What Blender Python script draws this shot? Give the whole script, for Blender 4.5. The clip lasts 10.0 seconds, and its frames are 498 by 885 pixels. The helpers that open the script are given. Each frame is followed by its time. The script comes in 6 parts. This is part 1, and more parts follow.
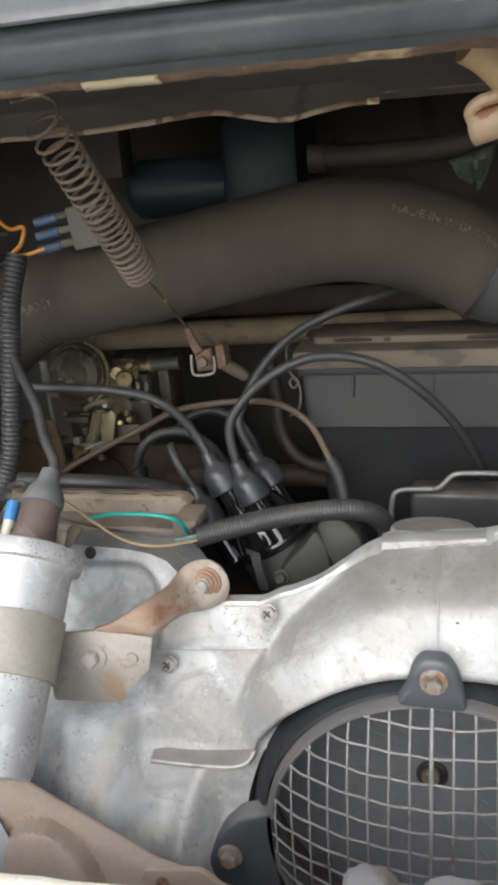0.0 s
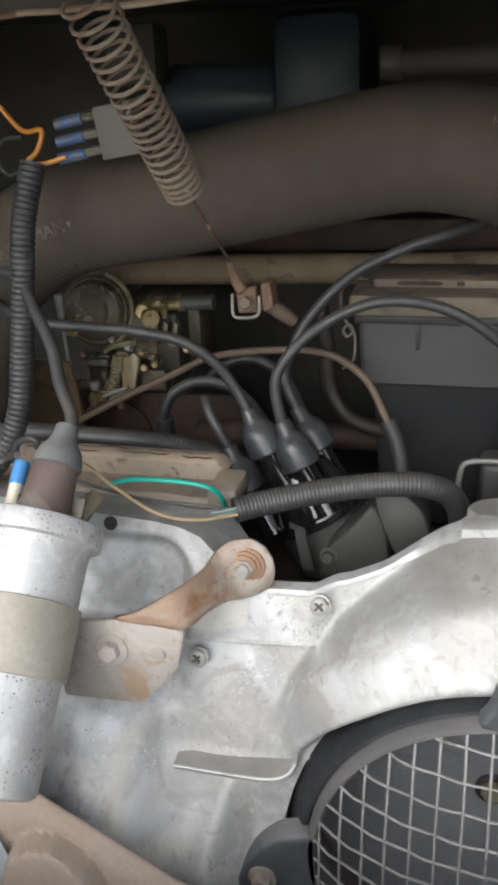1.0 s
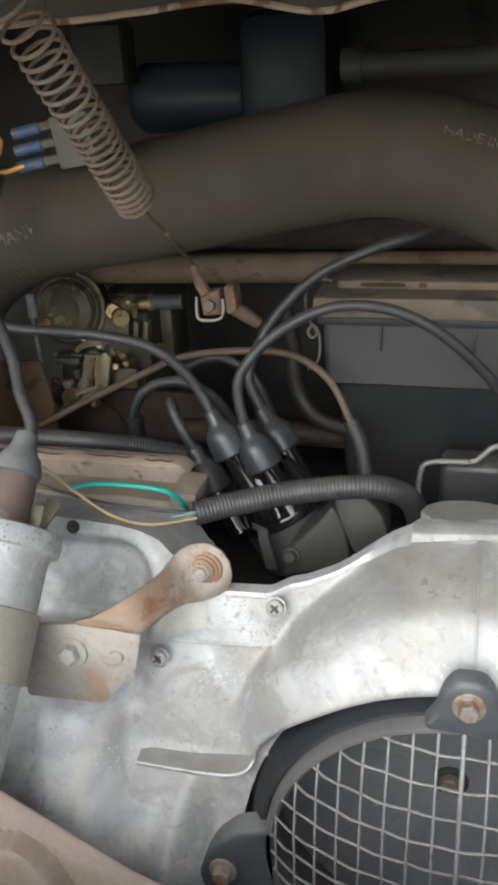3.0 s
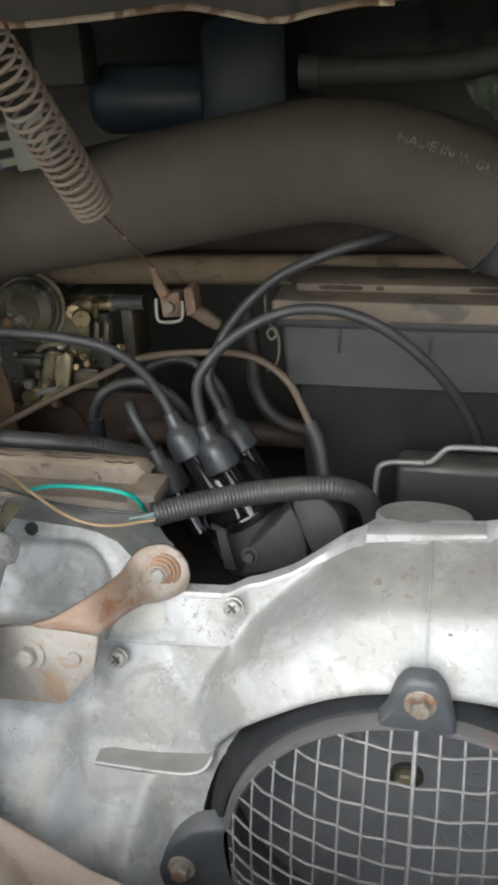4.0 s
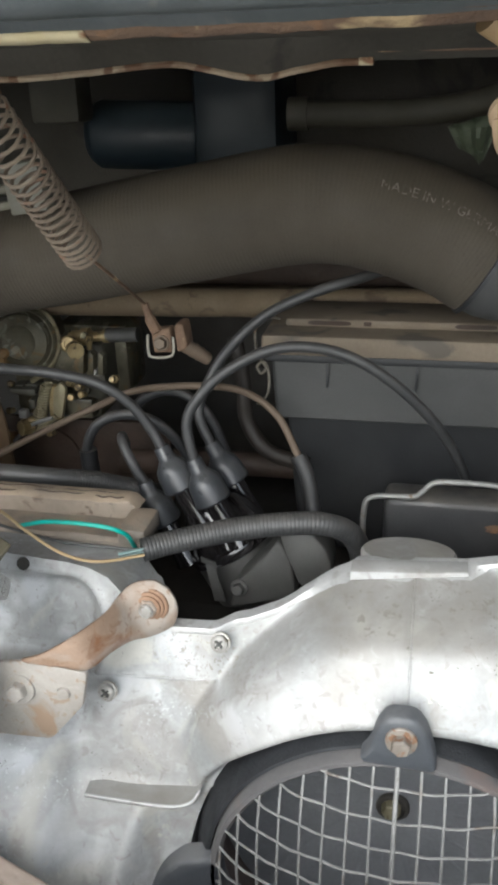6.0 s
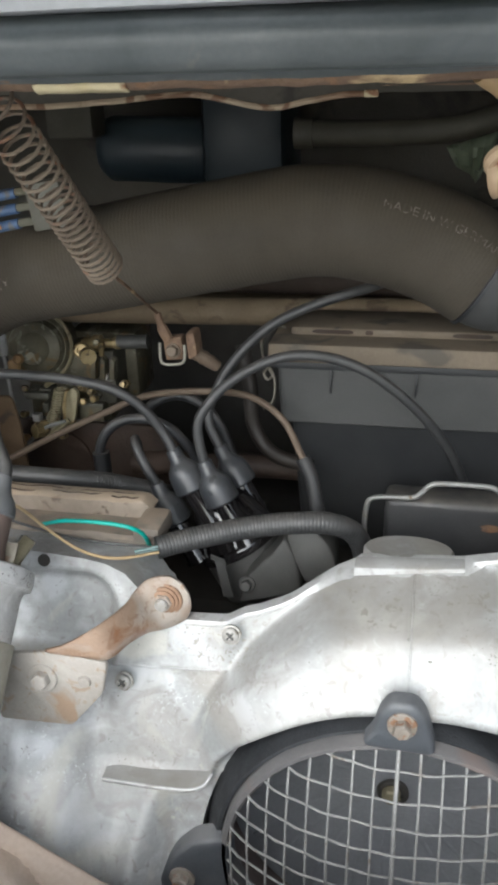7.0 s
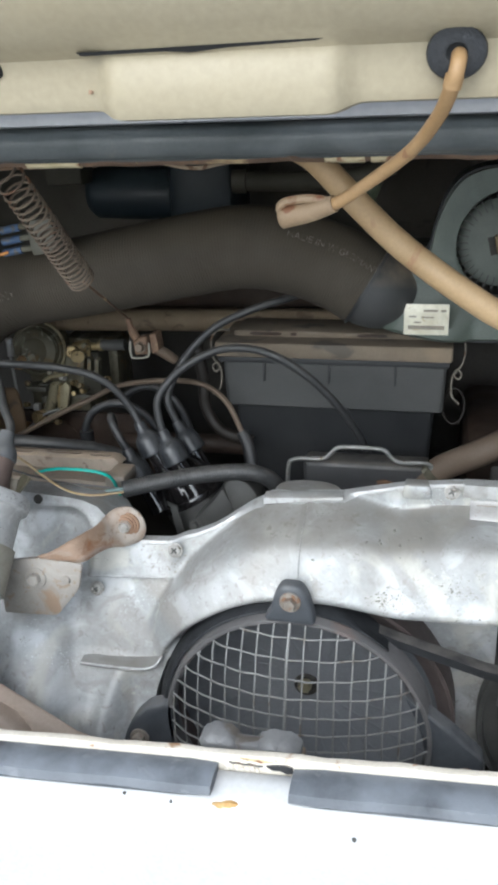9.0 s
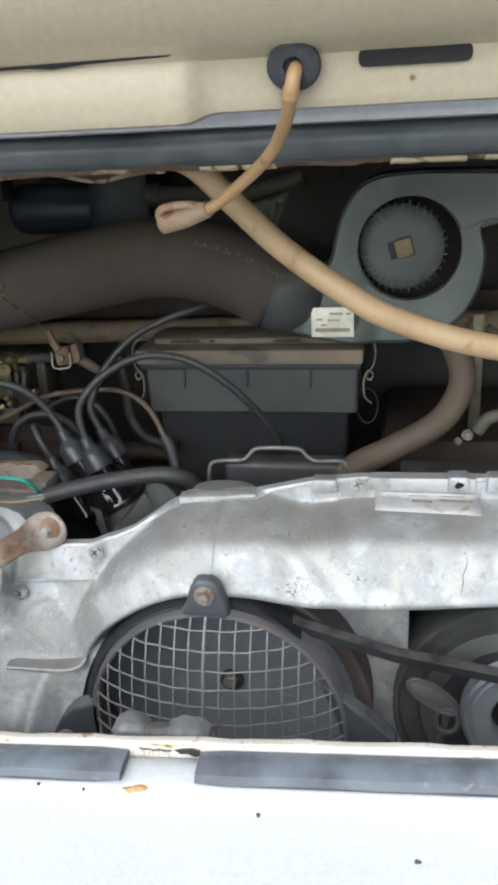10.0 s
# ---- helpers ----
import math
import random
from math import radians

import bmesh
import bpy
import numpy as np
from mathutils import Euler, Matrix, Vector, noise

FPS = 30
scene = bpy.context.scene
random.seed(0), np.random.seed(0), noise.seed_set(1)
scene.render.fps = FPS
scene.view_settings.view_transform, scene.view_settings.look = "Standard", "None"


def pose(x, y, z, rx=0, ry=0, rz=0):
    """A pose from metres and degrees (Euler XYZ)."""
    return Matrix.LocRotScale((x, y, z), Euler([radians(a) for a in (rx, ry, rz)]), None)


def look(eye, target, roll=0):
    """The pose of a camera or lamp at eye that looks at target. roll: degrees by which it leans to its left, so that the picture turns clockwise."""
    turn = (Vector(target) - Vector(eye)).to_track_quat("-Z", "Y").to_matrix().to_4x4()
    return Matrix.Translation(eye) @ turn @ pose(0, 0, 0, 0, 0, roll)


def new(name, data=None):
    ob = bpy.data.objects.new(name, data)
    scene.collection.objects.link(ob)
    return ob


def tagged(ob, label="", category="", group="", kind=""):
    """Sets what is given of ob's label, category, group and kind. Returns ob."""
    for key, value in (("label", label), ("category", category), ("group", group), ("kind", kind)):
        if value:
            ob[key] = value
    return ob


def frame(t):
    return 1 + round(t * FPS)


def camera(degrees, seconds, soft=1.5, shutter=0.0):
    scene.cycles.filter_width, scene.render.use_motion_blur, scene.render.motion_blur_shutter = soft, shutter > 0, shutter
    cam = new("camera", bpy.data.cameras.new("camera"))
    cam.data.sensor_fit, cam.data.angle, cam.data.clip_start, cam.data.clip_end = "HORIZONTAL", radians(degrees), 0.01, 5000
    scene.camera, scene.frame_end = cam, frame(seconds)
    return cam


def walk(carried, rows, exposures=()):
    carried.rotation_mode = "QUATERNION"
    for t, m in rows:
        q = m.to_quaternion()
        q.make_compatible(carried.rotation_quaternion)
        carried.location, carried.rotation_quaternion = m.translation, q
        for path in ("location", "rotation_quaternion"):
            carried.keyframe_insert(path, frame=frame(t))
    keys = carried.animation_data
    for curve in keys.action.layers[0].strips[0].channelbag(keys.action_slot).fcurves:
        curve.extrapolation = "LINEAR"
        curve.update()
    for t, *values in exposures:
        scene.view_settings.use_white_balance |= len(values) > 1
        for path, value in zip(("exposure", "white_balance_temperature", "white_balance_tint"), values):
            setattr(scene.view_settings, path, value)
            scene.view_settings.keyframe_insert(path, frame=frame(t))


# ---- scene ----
cam = camera(33.1, 10.0, 3.7)
PATH = [
    (0, (0.012, 0.003, 1.103), (-0.466, 1.827, 0.436), -4.7),
    (0.5, (-0.033, 0.035, 1.105), (-0.539, 1.825, 0.371), -4.1),
    (1, (-0.035, 0.083, 1.082), (-0.528, 1.852, 0.29), -2.7),
    (1.5, (-0.022, 0.086, 1.083), (-0.517, 1.839, 0.256), -2.8),
    (2, (-0.017, 0.083, 1.089), (-0.518, 1.841, 0.277), -3.2),
    (2.2, (-0.016, 0.082, 1.098), (-0.514, 1.835, 0.274), -3.1),
    (3.3, (-0.005, 0.087, 1.096), (-0.473, 1.843, 0.262), -2.8),
    (3.5, (0.002, 0.087, 1.092), (-0.447, 1.85, 0.26), -2.5),
    (4, (-0.005, 0.084, 1.102), (-0.413, 1.851, 0.259), -2.0),
    (4.5, (-0.001, 0.09, 1.122), (-0.43, 1.856, 0.288), -2.6),
    (5, (-0.009, 0.085, 1.12), (-0.422, 1.857, 0.289), -2.2),
    (5.5, (0.002, 0.087, 1.12), (-0.414, 1.854, 0.28), -2.1),
    (5.7, (0.004, 0.085, 1.119), (-0.410, 1.864, 0.303), -2.0),
    (7, (0.002, 0.055, 1.133), (-0.401, 1.837, 0.321), -1.7),
    (7.5, (0.025, 0.004, 1.146), (-0.403, 1.796, 0.367), -1.8),
    (8, (0.055, -0.047, 1.145), (-0.385, 1.749, 0.383), -1.9),
    (8.5, (0.058, -0.095, 1.148), (-0.383, 1.704, 0.393), -1.9),
    (9, (0.098, -0.118, 1.155), (-0.329, 1.69, 0.414), -2.0),
    (9.5, (0.122, -0.121, 1.155), (-0.252, 1.709, 0.44), -2.7),
    (10, (0.142, -0.138, 1.15), (-0.195, 1.702, 0.443), -2.9),
]
EXPOSURE = 1.16
walk(cam, [(t, look(eye, target, roll)) for t, eye, target, roll in PATH], [(0, EXPOSURE, 6400, 10), (3.5, EXPOSURE, 6320, 7), (5.0, EXPOSURE + 0.06, 6280, 7), (7.0, EXPOSURE + 0.2, 6230, 7), (8.5, EXPOSURE, 5920, 6), (10, EXPOSURE - 0.25, 5990, 7)])

# ---- world and light ----
world = bpy.data.worlds.new("sky")
scene.world = world
world.use_nodes = True
wn = world.node_tree.nodes
sky = wn.new("ShaderNodeTexSky")
sky.sky_type, sky.sun_disc = "NISHITA", False
sky.sun_elevation, sky.sun_rotation = radians(38), radians(190)
sky.air_density, sky.dust_density = 1.0, 2.0
pale = wn.new("ShaderNodeHueSaturation")
pale.inputs["Saturation"].default_value = 0.35
world.node_tree.links.new(sky.outputs[0], pale.inputs["Color"])
world.node_tree.links.new(pale.outputs[0], wn["Background"].inputs[0])
wn["Background"].inputs[1].default_value = 0.15

sun_data = bpy.data.lights.new("sun", "SUN")
sun_data.energy, sun_data.angle, sun_data.color = 0.95, radians(75), (1.0, 0.98, 0.95)
sun = new("sun", sun_data)
sun.matrix_world = look((-0.6, -3.0, 3.55), (0, 0.4, 0.8))


# ---- materials ----
def srgb(c):
    return tuple(v / 12.92 if v <= 0.04045 else ((v + 0.055) / 1.055) ** 2.4 for v in c)


def mat(name, a, b, scale=20.0, rough=(0.4, 0.7), metal=0.0, bump=0.15, grain=400.0, spot=None, spot_scale=60.0, spot_from=0.62, dust=None, coat=0.0, layers=(), pits=None, blotches=(), settle=(0.1, 0.9)):
    """Two-tone surface with grain; spot adds patches of a second colour, dust settles on faces that look upward."""
    m = bpy.data.materials.new(name)
    m.use_nodes = True
    nt = m.node_tree
    N, L = nt.nodes, nt.links
    p = N["Principled BSDF"]
    tc = N.new("ShaderNodeTexCoord")

    def nz(sc, det=6.0, dist=0.0):
        n = N.new("ShaderNodeTexNoise")
        n.inputs["Scale"].default_value, n.inputs["Detail"].default_value, n.inputs["Distortion"].default_value = sc, det, dist
        L.new(tc.outputs["Object"], n.inputs["Vector"])
        return n.outputs["Fac"]

    def span(src, lo, hi, to0=0.0, to1=1.0):
        r = N.new("ShaderNodeMapRange")
        r.inputs["From Min"].default_value, r.inputs["From Max"].default_value = lo, hi
        r.inputs["To Min"].default_value, r.inputs["To Max"].default_value = to0, to1
        L.new(src, r.inputs["Value"])
        return r.outputs["Result"]

    def mix(f, c0, c1):
        x = N.new("ShaderNodeMix")
        x.data_type = "RGBA"
        L.new(f, x.inputs[0])
        for i, c in ((6, c0), (7, c1)):
            if isinstance(c, tuple):
                x.inputs[i].default_value = (*c, 1)
            else:
                L.new(c, x.inputs[i])
        return x.outputs[2]

    col = mix(span(nz(scale, 8, 0.4), 0.32, 0.68), a, b)
    fine = nz(grain, 4)
    col = mix(span(fine, 0.3, 0.75, 0.0, 0.22), col, tuple(v * 0.45 for v in a))
    if spot:
        col = mix(span(nz(spot_scale, 9, 0.8), spot_from, spot_from + 0.07), col, spot)
    for tint, sc, lo, wide, much in layers:
        col = mix(span(nz(sc, 10, 1.0), lo, lo + wide, 0.0, much), col, tint)
    if pits:
        vo = N.new("ShaderNodeTexVoronoi")
        vo.inputs["Scale"].default_value = pits[1]
        L.new(tc.outputs["Object"], vo.inputs["Vector"])
        near = span(vo.outputs["Distance"], 0.16, 0.26, 1.0, 0.0)
        gate = N.new("ShaderNodeMath")
        gate.operation = "MULTIPLY"
        L.new(near, gate.inputs[0])
        L.new(span(nz(pits[1] * 0.12, 4), pits[2], pits[2] + 0.06), gate.inputs[1])
        col = mix(gate.outputs[0], col, pits[0])
    for tint, sc, lo, gate_sc, gate_lo in blotches:
        both = N.new("ShaderNodeMath")
        both.operation = "MULTIPLY"
        L.new(span(nz(sc, 6, 0.6), lo, lo + 0.05), both.inputs[0])
        L.new(span(nz(gate_sc, 3, 0.5), gate_lo, gate_lo + 0.1), both.inputs[1])
        col = mix(both.outputs[0], col, tint)
    if dust:
        geo = N.new("ShaderNodeNewGeometry")
        sep = N.new("ShaderNodeSeparateXYZ")
        L.new(geo.outputs["Normal"], sep.inputs[0])
        up = span(sep.outputs["Z"], settle[0], settle[1], 0.0, 0.85)
        mul = N.new("ShaderNodeMath")
        mul.operation = "MULTIPLY"
        L.new(up, mul.inputs[0])
        L.new(span(nz(scale * 1.7, 6), 0.3, 0.6), mul.inputs[1])
        col = mix(mul.outputs[0], col, dust)
    L.new(col, p.inputs["Base Color"])
    L.new(span(nz(scale * 2.3, 6), 0.3, 0.7, rough[0], rough[1]), p.inputs["Roughness"])
    p.inputs["Metallic"].default_value = metal
    p.inputs["Coat Weight"].default_value = coat
    if bump:
        bp = N.new("ShaderNodeBump")
        bp.inputs["Strength"].default_value, bp.inputs["Distance"].default_value = bump, 0.002
        L.new(fine, bp.inputs["Height"])
        L.new(bp.outputs[0], p.inputs["Normal"])
    return m


ALU = mat("cast_aluminium", (0.325, 0.331, 0.325), (0.412, 0.420, 0.420), 10, (0.45, 0.65), 0.26, 0.08, 300, None, 0, 0, (0.228, 0.213, 0.193), 0.0, (((0.511, 0.526, 0.536), 22, 0.50, 0.14, 0.8), ((0.313, 0.273, 0.228), 7, 0.52, 0.16, 0.4), ((0.554, 0.571, 0.580), 80, 0.58, 0.12, 0.3), ((0.233, 0.214, 0.196), 130, 0.60, 0.07, 0.5), ((0.518, 0.502, 0.442), 17, 0.53, 0.10, 0.55), ((0.221, 0.204, 0.182), 34, 0.59, 0.10, 0.45)), ((0.144, 0.133, 0.116), 520, 0.63), (((0.277, 0.259, 0.233), 460, 0.57, 13, 0.58), ((0.517, 0.526, 0.533), 480, 0.60, 16, 0.54), ((0.339, 0.325, 0.277), 60, 0.56, 8, 0.62), ((0.451, 0.446, 0.403), 210, 0.57, 17, 0.56), ((0.235, 0.223, 0.197), 230, 0.60, 12, 0.56)), (0.48, 0.85))
ALU_EDGE = mat("machined_aluminium", (0.427, 0.427, 0.419), (0.530, 0.530, 0.522), 40, (0.35, 0.55), 0.3, 0.1, 500, None, 0, 0, None, 0.0, (((0.282, 0.265, 0.239), 60, 0.54, 0.1, 0.6),))
COIL_CAN = mat("coil_can_silver", (0.380, 0.380, 0.376), (0.461, 0.461, 0.457), 30, (0.32, 0.48), 0.3, 0.04, 500, None, 0, 0, None, 0.0, (((0.534, 0.534, 0.534), 60, 0.54, 0.1, 0.6), ((0.307, 0.291, 0.267), 35, 0.58, 0.12, 0.45)), ((0.105, 0.097, 0.089), 420, 0.47), (((0.194, 0.178, 0.162), 300, 0.58, 30, 0.54),))
COIL_STRAP = mat("weathered_strap", (0.26, 0.245, 0.20), (0.35, 0.33, 0.28), 35, (0.5, 0.7), 0.2, 0.1, 400)
RUST_STEEL = mat("rusty_plated_steel", (0.350, 0.328, 0.300), (0.295, 0.268, 0.238), 24, (0.5, 0.8), 0.15, 0.15, 500, (0.281, 0.202, 0.143), 38, 0.58, None, 0.0, (((0.248, 0.161, 0.097), 130, 0.59, 0.06, 0.6), ((0.405, 0.382, 0.350), 16, 0.52, 0.1, 0.6)))
RUST_ARM = mat("rust_brown_arm", (0.300, 0.215, 0.155), (0.225, 0.140, 0.090), 26, (0.55, 0.8), 0.1, 0.15, 500, (0.20, 0.095, 0.045), 34, 0.56, None, 0.0, (((0.36, 0.335, 0.30), 22, 0.53, 0.14, 0.7), ((0.17, 0.085, 0.045), 110, 0.60, 0.08, 0.6), ((0.17, 0.085, 0.05), 260, 0.60, 0.06, 0.4)))
RUST = mat("brown_rust", (0.105, 0.064, 0.042), (0.205, 0.130, 0.080), 60, (0.7, 0.95), 0.0, 0.5, 400, (0.42, 0.31, 0.17), 40, 0.61, None, 0.0, (((0.25, 0.125, 0.055), 55, 0.60, 0.08, 0.45),))
BOLT = mat("dull_bolt_steel", (0.22, 0.19, 0.16), (0.30, 0.27, 0.235), 120, (0.4, 0.65), 0.3, 0.1, 900, (0.22, 0.125, 0.075), 150, 0.54)
SCREW = mat("zinc_screw", (0.328, 0.316, 0.291), (0.426, 0.410, 0.385), 150, (0.35, 0.55), 0.3, 0.1, 900, (0.180, 0.156, 0.123), 200, 0.6)
RUBBER = mat("black_rubber", (0.018, 0.019, 0.021), (0.035, 0.036, 0.038), 40, (0.38, 0.62), 0, 0.1, 500, None, 0, 0, (0.13, 0.12, 0.11))
BOOT = mat("grey_black_boot", (0.026, 0.029, 0.033), (0.046, 0.049, 0.054), 45, (0.26, 0.42), 0, 0.05, 600, None, 0, 0, (0.075, 0.075, 0.074))
LEAD = mat("dusty_ignition_lead", (0.028, 0.029, 0.030), (0.045, 0.045, 0.045), 50, (0.38, 0.55), 0, 0.05, 500, None, 0, 0, (0.082, 0.077, 0.071))
TOWER = mat("glossy_bakelite", (0.012, 0.011, 0.012), (0.022, 0.020, 0.020), 40, (0.04, 0.12), 0, 0.02, 500, None, 0, 0, None, 0.6)
SEAL = mat("weathered_seal_rubber", (0.068, 0.076, 0.088), (0.115, 0.125, 0.142), 18, (0.45, 0.7), 0, 0.12, 500, (0.040, 0.044, 0.052), 24, 0.62, (0.20, 0.22, 0.25), 0.0, (((0.19, 0.205, 0.225), 9, 0.50, 0.25, 0.35), ((0.24, 0.25, 0.265), 70, 0.60, 0.08, 0.5), ((0.035, 0.038, 0.044), 45, 0.56, 0.12, 0.5)))
HOSE = mat("dusty_fabric_hose", (0.045, 0.037, 0.026), (0.065, 0.054, 0.039), 12, (0.75, 0.95), 0, 0.2, 900, None, 0, 0, (0.077, 0.062, 0.041))
DARK_HOSE = mat("oily_brown_hose", (0.010, 0.007, 0.005), (0.020, 0.015, 0.011), 20, (0.5, 0.8), 0, 0.15, 500)
DUSTY_BOOT = mat("dust_grey_boot", (0.085, 0.090, 0.096), (0.125, 0.130, 0.135), 30, (0.5, 0.7), 0, 0.08, 500, None, 0, 0, (0.19, 0.185, 0.175))
RUST_DARK = mat("dark_rust_washer", (0.20, 0.115, 0.070), (0.30, 0.19, 0.125), 60, (0.6, 0.85), 0.05, 0.2, 600, (0.12, 0.060, 0.035), 90, 0.55)
# darker copy of the olive plastic, with the bay's shade in its colour
OLIVE_SHADED = mat("shaded_olive_plastic", (0.045, 0.042, 0.030), (0.068, 0.063, 0.046), 20, (0.6, 0.8), 0, 0.1, 400)
NUT = mat("tarnished_nut", (0.16, 0.115, 0.055), (0.24, 0.18, 0.09), 90, (0.4, 0.6), 0.2, 0.2, 700, (0.07, 0.048, 0.03), 120, 0.57)
SHEET = mat("blue_grey_sheet", (0.26, 0.275, 0.30), (0.33, 0.345, 0.365), 8, (0.45, 0.65), 0, 0.05, 300, (0.24, 0.22, 0.20), 20, 0.62)
# lighter than BAY: light on roof and upper wall put into the colour
BULKHEAD = mat("dirty_lightened_bulkhead", (0.042, 0.038, 0.029), (0.070, 0.062, 0.048), 7, (0.6, 0.9), 0, 0.2, 300, (0.029, 0.025, 0.020), 18, 0.58)
BAKELITE = mat("dull_brown_bakelite", (0.105, 0.074, 0.064), (0.160, 0.118, 0.102), 26, (0.45, 0.65), 0, 0.1, 500, (0.235, 0.200, 0.175), 18, 0.58)
OLD_WIRE = mat("old_brassy_wire", (0.115, 0.102, 0.080), (0.175, 0.158, 0.128), 80, (0.4, 0.6), 0.3, 0.1, 600, (0.10, 0.06, 0.035), 90, 0.57)
BAIL = mat("tarnished_pale_brass", (0.25, 0.215, 0.130), (0.35, 0.31, 0.20), 60, (0.4, 0.6), 0.3, 0.1, 600, (0.12, 0.09, 0.05), 70, 0.58)
PADDLE = mat("mauve_brown_grip", (0.075, 0.062, 0.064), (0.115, 0.098, 0.100), 30, (0.5, 0.7), 0, 0.1, 500)
HOSE_INK = mat("faded_white_print", (0.21, 0.19, 0.16), (0.10, 0.085, 0.066), 160, (0.8, 0.9), 0, 0.0, 400, (0.065, 0.054, 0.039), 220, 0.50)
FILTER = mat("grey_black_filter_plastic", (0.047, 0.048, 0.047), (0.069, 0.069, 0.067), 14, (0.5, 0.7), 0, 0.1, 700, None, 0, 0, (0.302, 0.234, 0.162), 0.0, (), None, (), (0.12, 0.5))
FILTER_LID = mat("dust_brown_lid", (0.150, 0.122, 0.090), (0.215, 0.170, 0.122), 16, (0.65, 0.9), 0, 0.15, 600, (0.095, 0.082, 0.066), 22, 0.58, None, 0.0, (((0.28, 0.215, 0.145), 12, 0.54, 0.14, 0.6),))
FILTER_TUB = mat("black_filter_plastic", (0.017, 0.018, 0.020), (0.027, 0.028, 0.029), 14, (0.5, 0.7), 0, 0.12, 700)
BLOWER = mat("dark_green_grey_plastic", (0.067, 0.084, 0.070), (0.100, 0.118, 0.098), 18, (0.32, 0.5), 0, 0.08, 600, None, 0, 0, (0.131, 0.123, 0.100), 0.0, (((0.123, 0.146, 0.131), 30, 0.58, 0.12, 0.5),))
WHEEL = mat("olive_grey_wheel", (0.075, 0.085, 0.073), (0.106, 0.117, 0.102), 25, (0.45, 0.65), 0, 0.1, 600)
WHITE = mat("white_car_paint", (0.464, 0.467, 0.476), (0.507, 0.511, 0.520), 6, (0.25, 0.38), 0, 0.01, 300, None, 0, 0, None, 0.3)
CREAM = mat("cream_lid_paint", (0.345, 0.297, 0.203), (0.372, 0.324, 0.228), 5, (0.35, 0.55), 0, 0.015, 300, (0.263, 0.178, 0.086), 24, 0.74, None, 0.0, (((0.314, 0.263, 0.164), 7, 0.52, 0.25, 0.4),))
CREAM_EDGE = mat("chipped_cream_edge", (0.62, 0.565, 0.475), (0.73, 0.68, 0.60), 20, (0.4, 0.6), 0, 0.2, 400, (0.34, 0.20, 0.11), 70, 0.62)
DUST_METAL = mat("dust_brown_steel", (0.150, 0.112, 0.070), (0.215, 0.163, 0.104), 18, (0.7, 0.9), 0, 0.2, 500, (0.095, 0.068, 0.044), 40, 0.58)
BROWN_TIN = mat("brown_grey_tinware", (0.325, 0.255, 0.205), (0.42, 0.345, 0.29), 9, (0.45, 0.7), 0, 0.1, 400, (0.32, 0.205, 0.145), 22, 0.62, None, 0.0, (((0.46, 0.395, 0.345), 14, 0.55, 0.2, 0.6), ((0.24, 0.175, 0.135), 11, 0.58, 0.15, 0.6)))
TAN_HOSE = mat("yellowed_rubber_hose", (0.325, 0.215, 0.105), (0.41, 0.285, 0.155), 22, (0.45, 0.65), 0, 0.08, 500, (0.27, 0.155, 0.08), 40, 0.63)
BROWN_HOSE = mat("dusty_brown_rubber", (0.105, 0.075, 0.052), (0.155, 0.115, 0.082), 16, (0.6, 0.85), 0, 0.15, 500)
BAY = mat("dirty_engine_bay", (0.025, 0.025, 0.023), (0.052, 0.046, 0.039), 9, (0.6, 0.9), 0, 0.2, 300)
# last tint lightens upward faces, painting the lit top of the motor barrel
BAY_BLUE = mat("dark_blue_black_metal", (0.010, 0.018, 0.024), (0.021, 0.032, 0.040), 12, (0.4, 0.6), 0, 0.05, 300, None, 0, 0, (0.060, 0.080, 0.088))
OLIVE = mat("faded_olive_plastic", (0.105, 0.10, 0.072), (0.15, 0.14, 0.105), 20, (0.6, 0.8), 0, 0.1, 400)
GREY_ROD = mat("galvanised_wire", (0.22, 0.22, 0.21), (0.31, 0.305, 0.29), 60, (0.4, 0.6), 0.4, 0.1, 600, (0.16, 0.11, 0.075), 90, 0.6)
MESH_WIRE = mat("pale_mesh_wire", (0.185, 0.183, 0.178), (0.255, 0.250, 0.240), 60, (0.5, 0.7), 0.2, 0.1, 600, (0.135, 0.115, 0.098), 60, 0.60)
RIM = mat("mauve_grey_guard_rim", (0.105, 0.102, 0.102), (0.155, 0.147, 0.144), 20, (0.45, 0.7), 0.1, 0.1, 400, (0.145, 0.115, 0.105), 14, 0.58)
FAN = mat("grey_fan_metal", (0.166, 0.174, 0.189), (0.208, 0.217, 0.231), 14, (0.6, 0.8), 0.0, 0.1, 400)
THROAT = mat("dirty_brown_throat", (0.075, 0.058, 0.054), (0.105, 0.082, 0.075), 16, (0.55, 0.8), 0, 0.15, 400)
TAB = mat("dusty_tab_rubber", (0.044, 0.049, 0.057), (0.068, 0.074, 0.083), 30, (0.45, 0.65), 0, 0.12, 500, None, 0, 0, (0.16, 0.16, 0.16))
BRASS = mat("tarnished_brass", (0.27, 0.20, 0.095), (0.42, 0.33, 0.18), 90, (0.3, 0.55), 0.6, 0.1, 700, (0.09, 0.068, 0.042), 110, 0.57)
ZINC = mat("dirty_cast_zinc", (0.070, 0.063, 0.040), (0.150, 0.135, 0.092), 55, (0.35, 0.6), 0.35, 0.2, 500, (0.15, 0.10, 0.045), 70, 0.57, None, 0.0, (((0.27, 0.255, 0.20), 60, 0.60, 0.05, 0.7),))
WORN_GREY = mat("worn_grey_brown_rubber", (0.148, 0.128, 0.106), (0.236, 0.202, 0.168), 26, (0.6, 0.85), 0, 0.3, 300, (0.083, 0.066, 0.054), 34, 0.60, (0.295, 0.232, 0.173))
